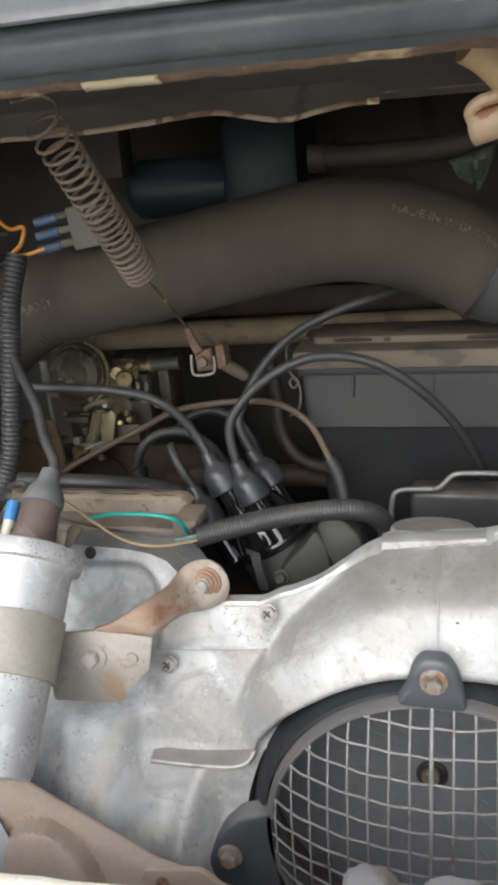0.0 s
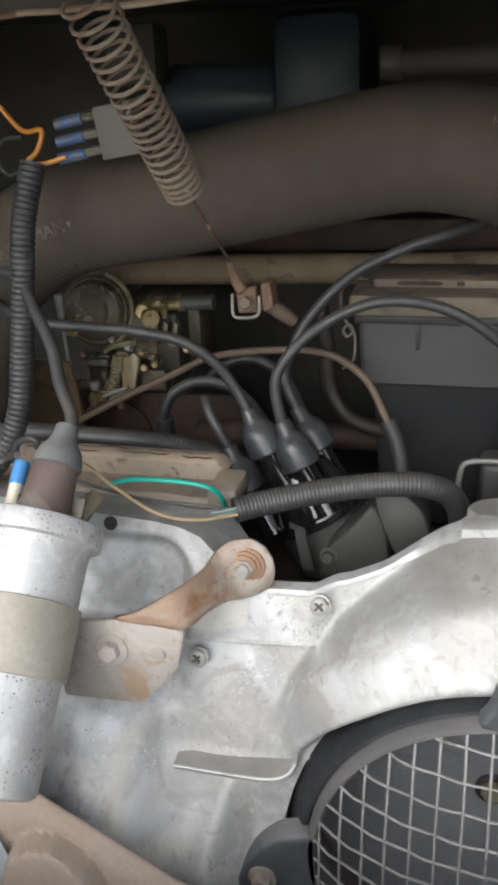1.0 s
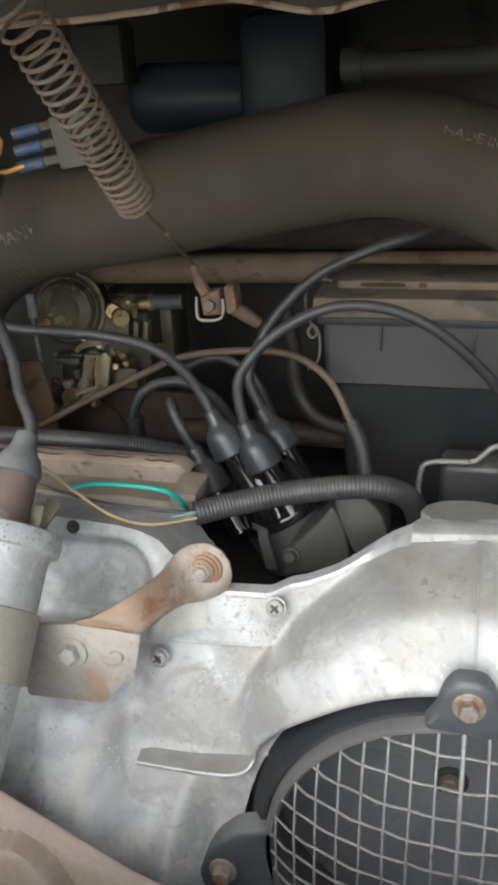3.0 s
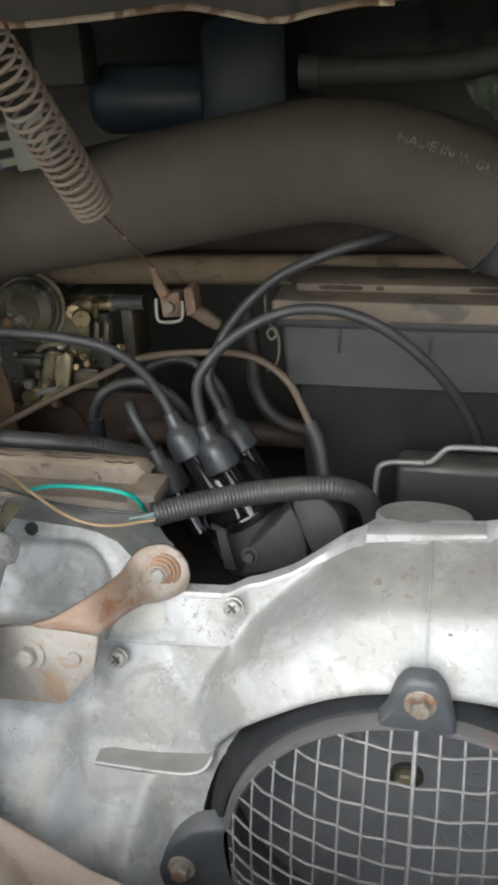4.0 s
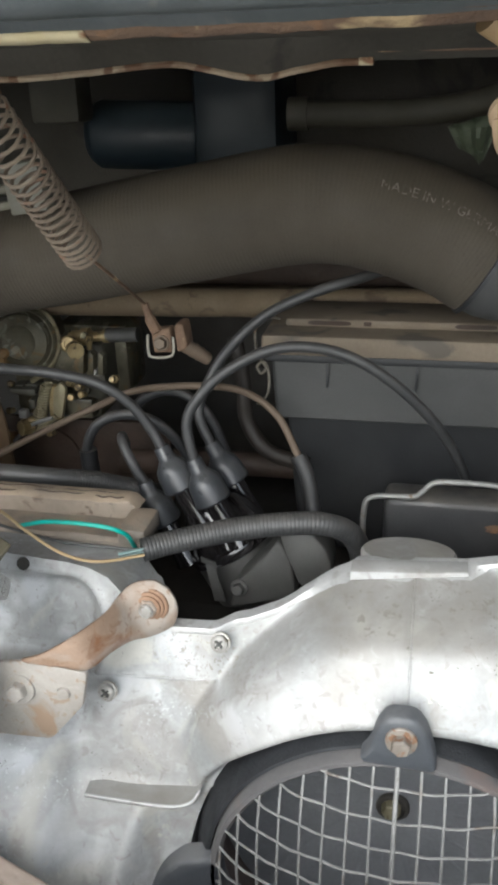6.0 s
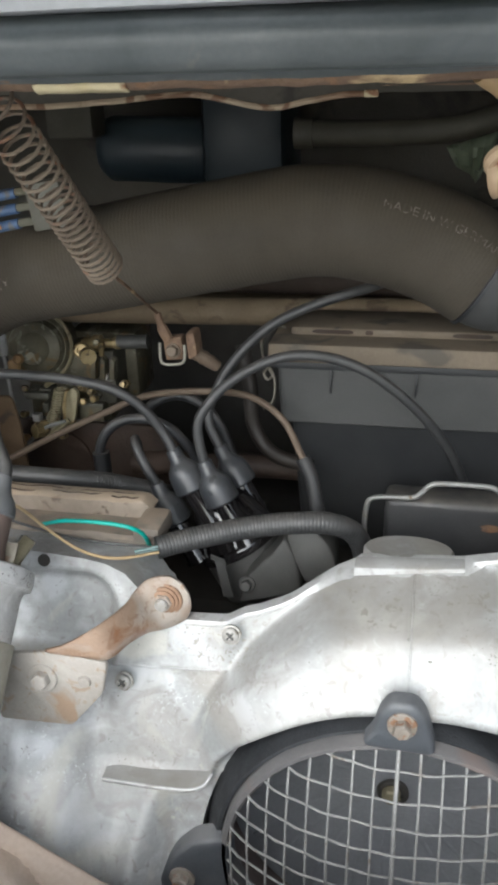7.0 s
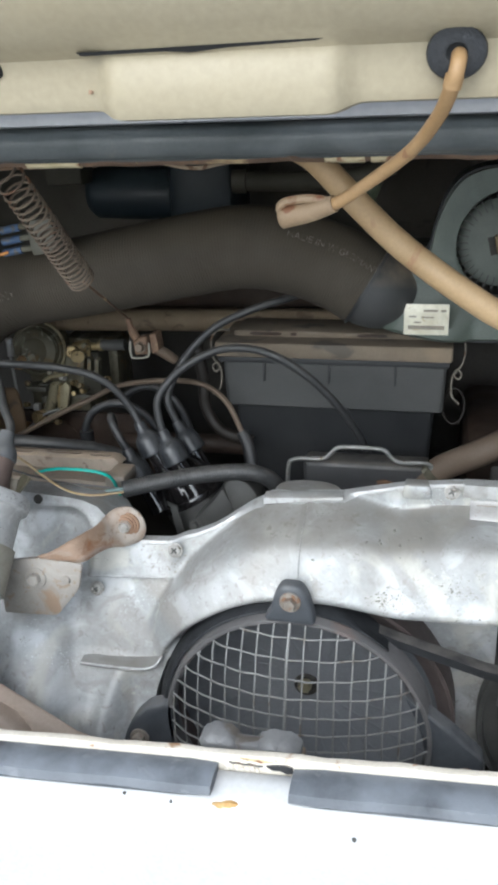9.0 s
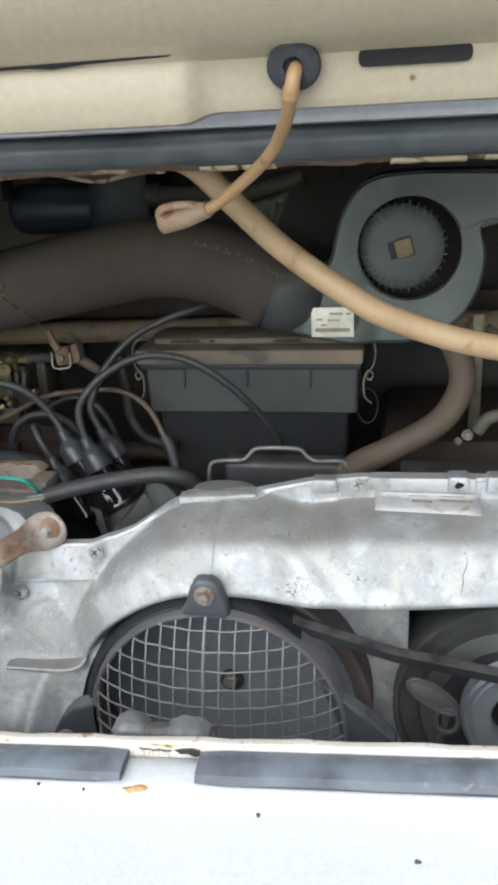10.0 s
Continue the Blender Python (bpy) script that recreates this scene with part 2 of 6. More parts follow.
TEAL = mat("teal_wire", (0.0, 0.27, 0.22), (0.0, 0.35, 0.28), 40, (0.35, 0.5), 0, 0.02)
OCHRE = mat("ochre_wire", (0.32, 0.225, 0.12), (0.40, 0.30, 0.17), 60, (0.45, 0.6), 0, 0.02)
BARE_WIRE = mat("grey_teal_wire", (0.15, 0.24, 0.235), (0.24, 0.33, 0.32), 80, (0.4, 0.6), 0.1, 0.05)
ORANGE = mat("orange_wire", (0.55, 0.20, 0.03), (0.62, 0.28, 0.06), 60, (0.4, 0.55), 0, 0.02)
BLUE = mat("blue_insulation", (0.05, 0.22, 0.50), (0.08, 0.28, 0.60), 60, (0.35, 0.5), 0, 0.02)
RED = mat("red_insulation", (0.50, 0.03, 0.03), (0.60, 0.06, 0.05), 60, (0.35, 0.5), 0, 0.02)
CONNECTOR = mat("olive_grey_connector_plastic", (0.090, 0.086, 0.066), (0.122, 0.116, 0.092), 40, (0.5, 0.65), 0, 0.04)
PAPER = mat("silvered_label", (0.560, 0.520, 0.390), (0.760, 0.735, 0.610), 60, (0.3, 0.5), 0.1, 0.05, 400, (0.432, 0.360, 0.216), 110, 0.60)
INK = mat("label_ink", (0.22, 0.20, 0.17), (0.30, 0.26, 0.20), 80, (0.6, 0.8), 0, 0.0)
DARK_GREY = mat("dull_dark_grey", (0.060, 0.060, 0.057), (0.092, 0.091, 0.086), 30, (0.45, 0.65), 0.1, 0.1, 500)
FOAM = mat("black_foam", (0.010, 0.011, 0.013), (0.020, 0.022, 0.025), 40, (0.6, 0.85), 0, 0.4, 700, (0.050, 0.053, 0.058), 170, 0.69)
PATCH = mat("flaking_cream_paint", (0.50, 0.42, 0.24), (0.62, 0.54, 0.36), 60, (0.5, 0.7), 0, 0.2, 400, (0.24, 0.12, 0.06), 90, 0.56)
LID_HOSE = mat("orange_brown_hose", (0.285, 0.168, 0.070), (0.355, 0.225, 0.108), 30, (0.4, 0.6), 0, 0.08, 500, (0.21, 0.11, 0.055), 60, 0.62)
TORN = mat("torn_tan_rubber", (0.225, 0.153, 0.089), (0.293, 0.212, 0.132), 40, (0.5, 0.7), 0, 0.15, 400, (0.162, 0.072, 0.034), 60, 0.56)
DULL_BLUE = mat("dusty_blue_sleeve", (0.045, 0.085, 0.17), (0.075, 0.125, 0.225), 60, (0.4, 0.6), 0, 0.02, 500, (0.10, 0.095, 0.085), 80, 0.6)
PLATE = mat("scuffed_type_plate", (0.40, 0.385, 0.37), (0.50, 0.49, 0.48), 60, (0.35, 0.55), 0.15, 0.05, 400, (0.33, 0.27, 0.21), 70, 0.6)
OCHRE_SHEET = mat("ochre_brown_sheet", (0.105, 0.064, 0.032), (0.155, 0.098, 0.050), 18, (0.6, 0.85), 0, 0.15, 400, (0.06, 0.038, 0.024), 40, 0.58)
EAR = mat("pale_worn_plastic", (0.144, 0.144, 0.148), (0.194, 0.194, 0.194), 40, (0.45, 0.65), 0, 0.2, 400, (0.105, 0.091, 0.079), 50, 0.6)
BOX = mat("dusty_black_box", (0.026, 0.027, 0.029), (0.046, 0.046, 0.047), 20, (0.4, 0.65), 0, 0.12, 500, (0.17, 0.095, 0.055), 26, 0.66, (0.15, 0.135, 0.115))
COVER_TOP = mat("cracked_brown_rubber", (0.192, 0.154, 0.117), (0.261, 0.216, 0.172), 20, (0.65, 0.9), 0, 0.4, 260, (0.112, 0.082, 0.061), 60, 0.58, (0.316, 0.243, 0.172))
SPRING = mat("dusty_spring_steel", (0.115, 0.085, 0.062), (0.185, 0.145, 0.105), 22, (0.65, 0.9), 0, 0.2, 500, (0.16, 0.08, 0.045), 50, 0.58)
HUB = mat("yellow_zinc_bolt", (0.20, 0.180, 0.115), (0.28, 0.255, 0.170), 120, (0.4, 0.6), 0.2, 0.1, 600, (0.14, 0.115, 0.075), 120, 0.57)
TUBE_SEAL = mat("greenish_black_seal", (0.050, 0.059, 0.060), (0.092, 0.101, 0.102), 26, (0.32, 0.5), 0, 0.1, 500, (0.140, 0.133, 0.119), 30, 0.66, None, 0.0, (((0.154, 0.168, 0.175), 14, 0.56, 0.15, 0.5),))
PIT = mat("grey_corrosion", (0.13, 0.125, 0.105), (0.30, 0.29, 0.255), 500, (0.7, 0.9), 0, 0.2, 500)
INNER_EDGE = mat("rusty_cream_edge", (0.40, 0.32, 0.22), (0.20, 0.115, 0.065), 22, (0.5, 0.8), 0, 0.2, 400, (0.14, 0.075, 0.04), 40, 0.55)
HEAD = mat("oily_rust_iron", (0.026, 0.017, 0.012), (0.058, 0.035, 0.023), 18, (0.6, 0.9), 0, 0.3, 300)
PULLEY = mat("grey_pulley_steel", (0.26, 0.27, 0.29), (0.36, 0.37, 0.39), 30, (0.3, 0.5), 0.5, 0.08)
GREEN_FOIL = mat("olive_green_sheet", (0.075, 0.095, 0.060), (0.115, 0.135, 0.088), 30, (0.4, 0.6), 0, 0.05)
# near-black fill for openings, whose inner shade is painted rather than cast
VOID = mat("shadowed_opening", (0.004, 0.004, 0.004), (0.008, 0.008, 0.008), 30, (0.8, 0.95), 0, 0.0)
# ground out of view, kept pale so it throws light up into lid and bay
GROUND = mat("pale_bounce_ground", (0.48, 0.47, 0.45), (0.56, 0.55, 0.525), 4, (0.8, 0.95), 0, 0.4, 120)


# ---- mesh helpers ----
def part(name, bm, material, parent=None, label="", sharp=38):
    me = bpy.data.meshes.new(name)
    bmesh.ops.recalc_face_normals(bm, faces=bm.faces)
    bm.to_mesh(me)
    bm.free()
    me.materials.append(material)
    for f in me.polygons:
        f.use_smooth = True
    me.set_sharp_from_angle(angle=radians(sharp))
    ob = new(name, me)
    if parent is not None:
        ob.parent = parent
    if label:
        tagged(ob, label)
    return ob


def thing(name, label, category, group="", kind=""):
    return tagged(new(name), label, category, group, kind)


def spline(pts, n=10):
    """Catmull-Rom through the points, n steps a span."""
    P = [Vector(p) for p in pts]
    P = [2 * P[0] - P[1]] + P + [2 * P[-1] - P[-2]]
    out = []
    for i in range(1, len(P) - 2):
        a, b, c, d = P[i - 1:i + 3]
        for k in range(n):
            t = k / n
            out.append(0.5 * (2 * b + (c - a) * t + (2 * a - 5 * b + 4 * c - d) * t * t + (3 * b - a - 3 * c + d) * t ** 3))
    out.append(P[-2])
    return out


def resample(pts, step):
    out, acc = [pts[0]], 0.0
    for a, b in zip(pts, pts[1:]):
        seg = (b - a).length
        while acc + seg >= step:
            k = (step - acc) / seg
            a = a.lerp(b, k)
            out.append(a)
            seg, acc = (b - a).length, 0.0
        acc += seg
    return out


def frames(pts):
    """Position, side and up vectors carried along the path."""
    out, up = [], Vector((0, 0, 1))
    for i, p in enumerate(pts):
        d = (pts[min(i + 1, len(pts) - 1)] - pts[max(i - 1, 0)]).normalized()
        if i == 0 and abs(d.z) > 0.9:
            up = Vector((0, -1, 0))
        up = (up - d * up.dot(d)).normalized()
        out.append((p, d.cross(up), up))
    return out


def bm_tube(pts, r, n=14, bm=None, caps=True):
    """Round sweep; r is a number or a list of one radius a point."""
    bm = bm or bmesh.new()
    rings = []
    for i, (p, s, u) in enumerate(frames(pts)):
        q = r[i] if isinstance(r, list) else r
        rings.append([bm.verts.new(p + q * (math.cos(2 * math.pi * k / n) * s + math.sin(2 * math.pi * k / n) * u)) for k in range(n)])
    for a, b in zip(rings, rings[1:]):
        for k in range(n):
            bm.faces.new((a[k], a[(k + 1) % n], b[(k + 1) % n], b[k]))
    if caps:
        bm.faces.new(rings[0])
        bm.faces.new(rings[-1])
    return bm


def bm_pleated(pts, r, pitch, depth, n=18):
    """Corrugated hose: rings at half the pitch, alternately out and in."""
    q = resample(pts, pitch / 4)
    return bm_tube(q, [r - depth * (0, 0.15, 1, 0.15)[i % 4] for i in range(len(q))], n)


def axis_matrix(origin, direction, twist=0.0):
    return Matrix.Translation(origin) @ Vector(direction).to_track_quat("Z", "Y").to_matrix().to_4x4() @ Matrix.Rotation(twist, 4, "Z")


def bm_lathe(profile, m, n=28, bm=None, ring=False):
    """Profile of (radius, height) turned about the z axis of m; ring: the profile closes on itself."""
    bm = bm or bmesh.new()
    rings = []
    for r, h in profile:
        if r < 1e-6:
            rings.append([bm.verts.new(m @ Vector((0, 0, h)))])
        else:
            rings.append([bm.verts.new(m @ Vector((r * math.cos(2 * math.pi * k / n), r * math.sin(2 * math.pi * k / n), h))) for k in range(n)])
    for a, b in zip(rings, rings[1:]):
        for k in range(n):
            if len(a) == 1 and len(b) > 1:
                bm.faces.new((a[0], b[k], b[(k + 1) % n]))
            elif len(b) == 1 and len(a) > 1:
                bm.faces.new((a[k], a[(k + 1) % n], b[0]))
            elif len(a) > 1:
                bm.faces.new((a[k], a[(k + 1) % n], b[(k + 1) % n], b[k]))
    if ring:
        for k in range(n):
            bm.faces.new((rings[-1][k], rings[-1][(k + 1) % n], rings[0][(k + 1) % n], rings[0][k]))
        return bm
    for end in (rings[0], rings[-1]):
        if len(end) > 2:
            bm.faces.new(end)
    return bm


def bm_box(lo, hi, bevel=0.002, m=None, bm=None, seg=2):
    bm = bm or bmesh.new()
    lo, hi = Vector(lo), Vector(hi)
    v = bmesh.ops.create_cube(bm, size=1.0, matrix=Matrix.Translation((lo + hi) / 2) @ Matrix.Diagonal((*(hi - lo), 1)))["verts"]
    if bevel:
        e = list({e for w in v for e in w.link_edges})
        made = bmesh.ops.bevel(bm, geom=e, offset=bevel, segments=seg, affect="EDGES", profile=0.5)
        v = list({w for f in made["faces"] for w in f.verts} | {w for w in v if w.is_valid})
    if m:
        for w in bm.verts if not bevel else v:
            w.co = m @ w.co
    return bm


def bm_prism(outline, y0, y1, bevel=0.0, m=None, bm=None):
    """A flat outline of (x, z) with thickness from y0 to y1, its front edge rounded by bevel."""
    bm = bm or bmesh.new()
    n = len(outline)
    cx, cz = sum(p[0] for p in outline) / n, sum(p[1] for p in outline) / n

    def ring(y, inset):
        out = []
        for x, z in outline:
            d = math.hypot(x - cx, z - cz) or 1
            v = Vector((x - inset * (x - cx) / d, y, z - inset * (z - cz) / d))
            out.append(bm.verts.new(m @ v if m else v))
        return out
    rings = [ring(y0, bevel), ring(y0 + bevel * 0.4, bevel * 0.3), ring(y0 + bevel, 0), ring(y1, 0)] if bevel else [ring(y0, 0), ring(y1, 0)]
    for a, b in zip(rings, rings[1:]):
        for k in range(n):
            bm.faces.new((a[k], a[(k + 1) % n], b[(k + 1) % n], b[k]))
    bm.faces.new(rings[0])
    bm.faces.new(rings[-1])
    return bm


def rounded(points, r, n=5):
    """Outline with its corners rounded."""
    out = []
    for i, p in enumerate(points):
        a, p, b = Vector(points[i - 1]), Vector(p), Vector(points[(i + 1) % len(points)])
        u, w = a - p, b - p
        k = min(r, u.length * 0.45, w.length * 0.45)
        s, e = p + u.normalized() * k, p + w.normalized() * k
        for j in range(n + 1):
            t = j / n
            q = s * (1 - t) ** 2 + p * 2 * t * (1 - t) + e * t * t
            out.append((q.x, q.y))
    return out


def bm_loft(sections, closed=False):
    """Sheet through rows of points."""
    bm = bmesh.new()
    rows = [[bm.verts.new(p) for p in s] for s in sections]
    for a, b in zip(rows, rows[1:]):
        for k in range(len(a) - (0 if closed else 1)):
            bm.faces.new((a[k], a[(k + 1) % len(a)], b[(k + 1) % len(a)], b[k]))
    return bm


def thick(ob, t, offset=-1.0):
    s = ob.modifiers.new("thickness", "SOLIDIFY")
    s.thickness, s.offset = t, offset
    return ob


def interp(x, table):
    for (x0, y0), (x1, y1) in zip(table, table[1:]):
        if x <= x1:
            return y0 + (y1 - y0) * max(0.0, min(1.0, (x - x0) / (x1 - x0)))
    return table[-1][1]


def smooth(a, b, x):
    t = max(0.0, min(1.0, (x - a) / (b - a)))
    return t * t * (3 - 2 * t)


def hex_bolt(parent, at, toward, size=0.0065, washer=0.010, name="bolt", label="", material=None):
    m = axis_matrix(at, toward, random.random())
    bm = bm_lathe([(washer, 0), (washer, 0.0012), (washer * 0.95, 0.0016), (size * 1.02, 0.0016)], m, 24)
    bm_lathe([(size, 0.0016), (size, 0.0062), (size * 0.86, 0.0072), (0, 0.0072)], m, 6, bm)
    return part(name, bm, material or BOLT, parent, label, 30)


def cross_screw(parent, at, toward, r=0.0050):
    m = axis_matrix(at, toward, random.random())
    bm = bm_lathe([(r * 1.22, -0.002), (r * 1.22, 0.0006), (r, 0.0008), (r, 0.0030), (r * 0.75, 0.0042), (r * 0.55, 0.0044), (r * 0.5, 0.0032), (0, 0.0030)], m, 22)
    ob = part("screw", bm, SCREW, parent, "cross-head zinc screw")
    slot = bmesh.new()
    for a in (0, math.pi / 2):
        q = m @ Matrix.Rotation(a, 4, "Z")
        co = [q @ Vector(c) for c in ((-r * .6, -r * .12, .0045), (r * .6, -r * .12, .0045), (r * .6, r * .12, .0045), (-r * .6, r * .12, .0045))]
        lo = [q @ Vector(c) for c in ((-r * .6, -r * .12, .003), (r * .6, -r * .12, .003), (r * .6, r * .12, .003), (-r * .6, r * .12, .003))]
        a4, b4 = [slot.verts.new(c) for c in co], [slot.verts.new(c) for c in lo]
        slot.faces.new(a4)
        for k in range(4):
            slot.faces.new((a4[k], a4[(k + 1) % 4], b4[(k + 1) % 4], b4[k]))
    part("screw_recess", slot, DARK_GREY, ob)
    return ob


# ---- ground and vehicle body ----
bm = bmesh.new()
bmesh.ops.create_grid(bm, x_segments=8, y_segments=8, size=600)
tagged(part("ground", bm, GROUND), "unseen ground under the vehicle, made pale to bounce light", "ground", "", "structure")

body = thing("vehicle_body", "white painted vehicle body round the open engine bay", "vehicle")
XL, XR = -0.72, 0.72


def lip_z(x):
    return 0.7905 + 0.056 * x


# lower outer panel: crest, sloped shoulder and face
rows = []
for i in range(49):
    x = XL + (XR - XL) * i / 48
    z = lip_z(x)
    rows.append([(x, 0.268, z - 0.010), (x, 0.262, z - 0.0125), (x, 0.252, z - 0.0165), (x, 0.2465, z - 0.024), (x, 0.243, z - 0.055),
                 (x, 0.236, z - 0.12), (x, 0.232, z - 0.22), (x, 0.236, z - 0.40)])
thick(part("lower_panel", bm_loft(rows), WHITE, body, "glossy white outer panel"), 0.002)
# cream flange that stands up behind the rubber
rows = []
for i in range(97):
    x = XL + (XR - XL) * i / 96
    z = lip_z(x) + 0.0006 * math.sin(x * 90) + 0.0004 * math.sin(x * 233)
    rows.append([(x, 0.2702, z - 0.03), (x, 0.2702, z - 0.002), (x, 0.2712, z), (x, 0.2735, z + 0.0006), (x, 0.2760, z), (x, 0.2772, z - 0.003), (x, 0.2775, z - 0.03)])
part("sill_flange", bm_loft(rows), CREAM_EDGE, body, "chipped cream flange with rust specks")
for x0, x1 in ((XL + 0.01, -0.0198), (0.0272, XR - 0.01)):
    rows = []
    n = 40
    for i in range(n + 1):
        x = x0 + (x1 - x0) * i / n
        z = lip_z(x)
        w = 0.0006 * math.sin(x * 70 + 1)
        end = 0.0015 if i in (0, n) else 0.0
        rows.append([(x, 0.269, z - 0.012 + end), (x, 0.2695, z - 0.0042 - end), (x, 0.264, z - 0.0030 - end), (x, 0.257 + w, z - 0.0034 - end),
                     (x, 0.250 + w, z - 0.0060), (x, 0.2475 + w, z - 0.0105), (x, 0.249, z - 0.0135 + end), (x, 0.256, z - 0.0145 + end)])
    bm = bm_loft(rows, True)
    for row in (0, 1):
        bm.verts.ensure_lookup_table()
        vs = [bm.verts[k if row == 0 else len(bm.verts) - 8 + k] for k in range(8)]
        bm.faces.new(vs)
    part("seal_strip", bm, SEAL, body, "faded grey-black rubber sealing strip")

RUST_SPOT = mat("orange_rust_spot", (0.50, 0.29, 0.10), (0.58, 0.42, 0.20), 200, (0.6, 0.8), 0, 0.2, 600)
spots = [(-0.012, 0.7705, 0.0062, 0.0015, RUST_SPOT), (-0.008, 0.7714, 0.0045, 0.0019, RUST_SPOT), (-0.0145, 0.7698, 0.0022, 0.0017, RUST_SPOT), (0.066, 0.7635, 0.0012, 0.0014, DARK_GREY), (0.160, 0.742, 0.0020, 0.0013, DARK_GREY), (-0.075, 0.768, 0.001, 0.0008, BAY), (-0.045, 0.768, 0.0008, 0.0008, BAY)]
for sx, sz, rx, rz, sm in spots:
    o = [(sx + rx * math.cos(q) * (1 + 0.25 * math.sin(3 * q + sx * 90)), sz + rz * math.sin(q)) for q in (2 * math.pi * k / 16 for k in range(16))]
    yy = interp(lip_z(sx) - sz, [(0.0165, 0.252), (0.024, 0.2465), (0.055, 0.243), (0.12, 0.236)])
    part("paint_chip", bm_prism(o, yy - 0.0009, yy + 0.004), sm, body, "chip in the white paint")
part("sealant_rest", bm_prism([(0.010, 0.7858), (0.014, 0.7835), (0.019, 0.7838), (0.023, 0.7820), (0.0265, 0.7832), (0.0265, 0.7872), (0.021, 0.7880), (0.015, 0.7872)], 0.2690, 0.2712), RUBBER, body, "black rest of sealant in the gap")
for k in range(5):
    x0 = -0.013 + 0.004 * k
    part("sealant_crack", bm_tube(spline([(x0, 0.2700, 0.7855 - 0.0006 * (k % 3)), (x0 + 0.002, 0.2699, 0.7845 + 0.0005 * (k % 2)), (x0 + 0.005, 0.2700, 0.7850 - 0.0007 * (k % 2))], 3), 0.0007, 5), (DARK_GREY, BROWN_HOSE)[k % 2], body)
for k in range(7):
    x0 = -0.0165 + 0.0032 * k
    part("sealant_flake", bm_prism(rounded([(x0, 0.7790 + 0.0012 * (k % 3)), (x0 + 0.0034, 0.7786 + 0.0010 * (k % 2)), (x0 + 0.0030, 0.7828 + 0.0009 * (k % 3)), (x0 + 0.0004, 0.7834 - 0.0008 * (k % 2))], 0.0008, 3), 0.2688, 0.2706, 0.0004), CREAM_EDGE, body)
part("rust_smear", bm_prism([(0.004 + 0.010 * math.cos(q) * (1 + 0.2 * math.sin(3 * q)), 0.7884 + 0.0010 * math.sin(q) * (1 + 0.3 * math.cos(5 * q))) for q in (2 * math.pi * k / 22 for k in range(22))], 0.2699, 0.2708), PATCH, body, "orange-brown rust smear on the flange")

# upper outer panel, tubular seal and rusty flanges
rows = []
for i in range(25):
    x = XL + (XR - XL) * i / 24
    rows.append([(x, 0.305, 1.1490), (x, 0.3018, 1.1500), (x, 0.3012, 1.1535), (x, 0.3030, 1.1590), (x, 0.316, 1.1650), (x, 0.45, 1.182), (x, 0.75, 1.21), (x, 1.1, 1.23)])
thick(part("upper_panel", bm_loft(rows), WHITE, body, "white outer panel above the opening"), 0.002)
pts = [Vector((XL + 0.02 + (XR - XL - 0.04) * i / 60, 0.3105 + 0.0007 * math.sin(i * 0.9), 1.1412)) for i in range(61)]
bm = bm_tube(pts, 0.0088, 18)
part("tube_seal", bm, TUBE_SEAL, body, "round black rubber seal under the panel edge")
rows = []
for i in range(145):
    x = XL + (XR - XL) * i / 144
    w = 0.0011 * noise.noise(Vector((x * 40, 0, 3))) + 0.0006 * noise.noise(Vector((x * 130, 0, 7)))
    rows.append([(x, 0.3185, 1.142), (x, 0.3225, 1.1345), (x, 0.3275, 1.1305 + w)])
part("outer_flange", bm_loft(rows), TUBE_SEAL, body, "dark painted flange behind the seal")
rows = []
for i in range(241):
    x = XL + (XR - XL) * i / 240
    w = 0.0013 * noise.noise(Vector((x * 40, 0, 3))) + 0.0009 * noise.noise(Vector((x * 130, 0, 7)))
    rows.append([(x, 0.3262, 1.1318), (x, 0.3285, 1.1300 + w), (x, 0.3325, 1.1282 + w), (x, 0.336, 1.1282 + w), (x, 0.337, 1.131), (x, 0.335, 1.139)])
part("flange_edge", bm_loft(rows), RUST, body, "rust-eaten flange edge")
for x0, x1 in ((-0.128, -0.0965), (0.037, 0.0575), (0.0605, 0.0790), (0.139, 0.178), (0.187, 0.25)):
    rows = []
    for i in range(13):
        x = x0 + (x1 - x0) * i / 12
        w = 0.0006 * noise.noise(Vector((x * 150, 2, 3)))
        rows.append([(x, 0.3278, 1.1306 + w), (x, 0.3292, 1.1290 + w), (x, 0.3325, 1.1278 + w)])
    thick(part("paint_patch", bm_loft(rows), PATCH, body, "patch of cream paint left on the flange"), 0.0004)


INNER = [(-0.72, 1.114), (-0.30, 1.116), (-0.25, 1.1168), (-0.20, 1.1172), (-0.165, 1.1190), (-0.140, 1.1212), (-0.124, 1.1216), (-0.110, 1.1190), (-0.098, 1.1160), (-0.084, 1.1138), (-0.075, 1.1143), (-0.063, 1.1180), (-0.050, 1.1195), (-0.031, 1.1198), (0.72, 1.1198)]
rows, edge = [], []
for i in range(241):
    x = XL + (XR - XL) * i / 240
    w = 0.0008 * noise.noise(Vector((x * 60, 5, 3)))
    z = sum(interp(x + d, INNER) for d in (-0.006, -0.003, 0.0, 0.003, 0.006)) / 5 + w
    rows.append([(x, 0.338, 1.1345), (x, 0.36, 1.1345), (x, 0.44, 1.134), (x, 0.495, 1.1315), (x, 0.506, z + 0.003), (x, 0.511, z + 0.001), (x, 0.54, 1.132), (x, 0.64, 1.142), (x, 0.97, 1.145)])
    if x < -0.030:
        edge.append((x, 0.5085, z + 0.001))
part("bay_roof", bm_loft(rows), BULKHEAD, body, "dirty underside above the bay, lightened in its colour")
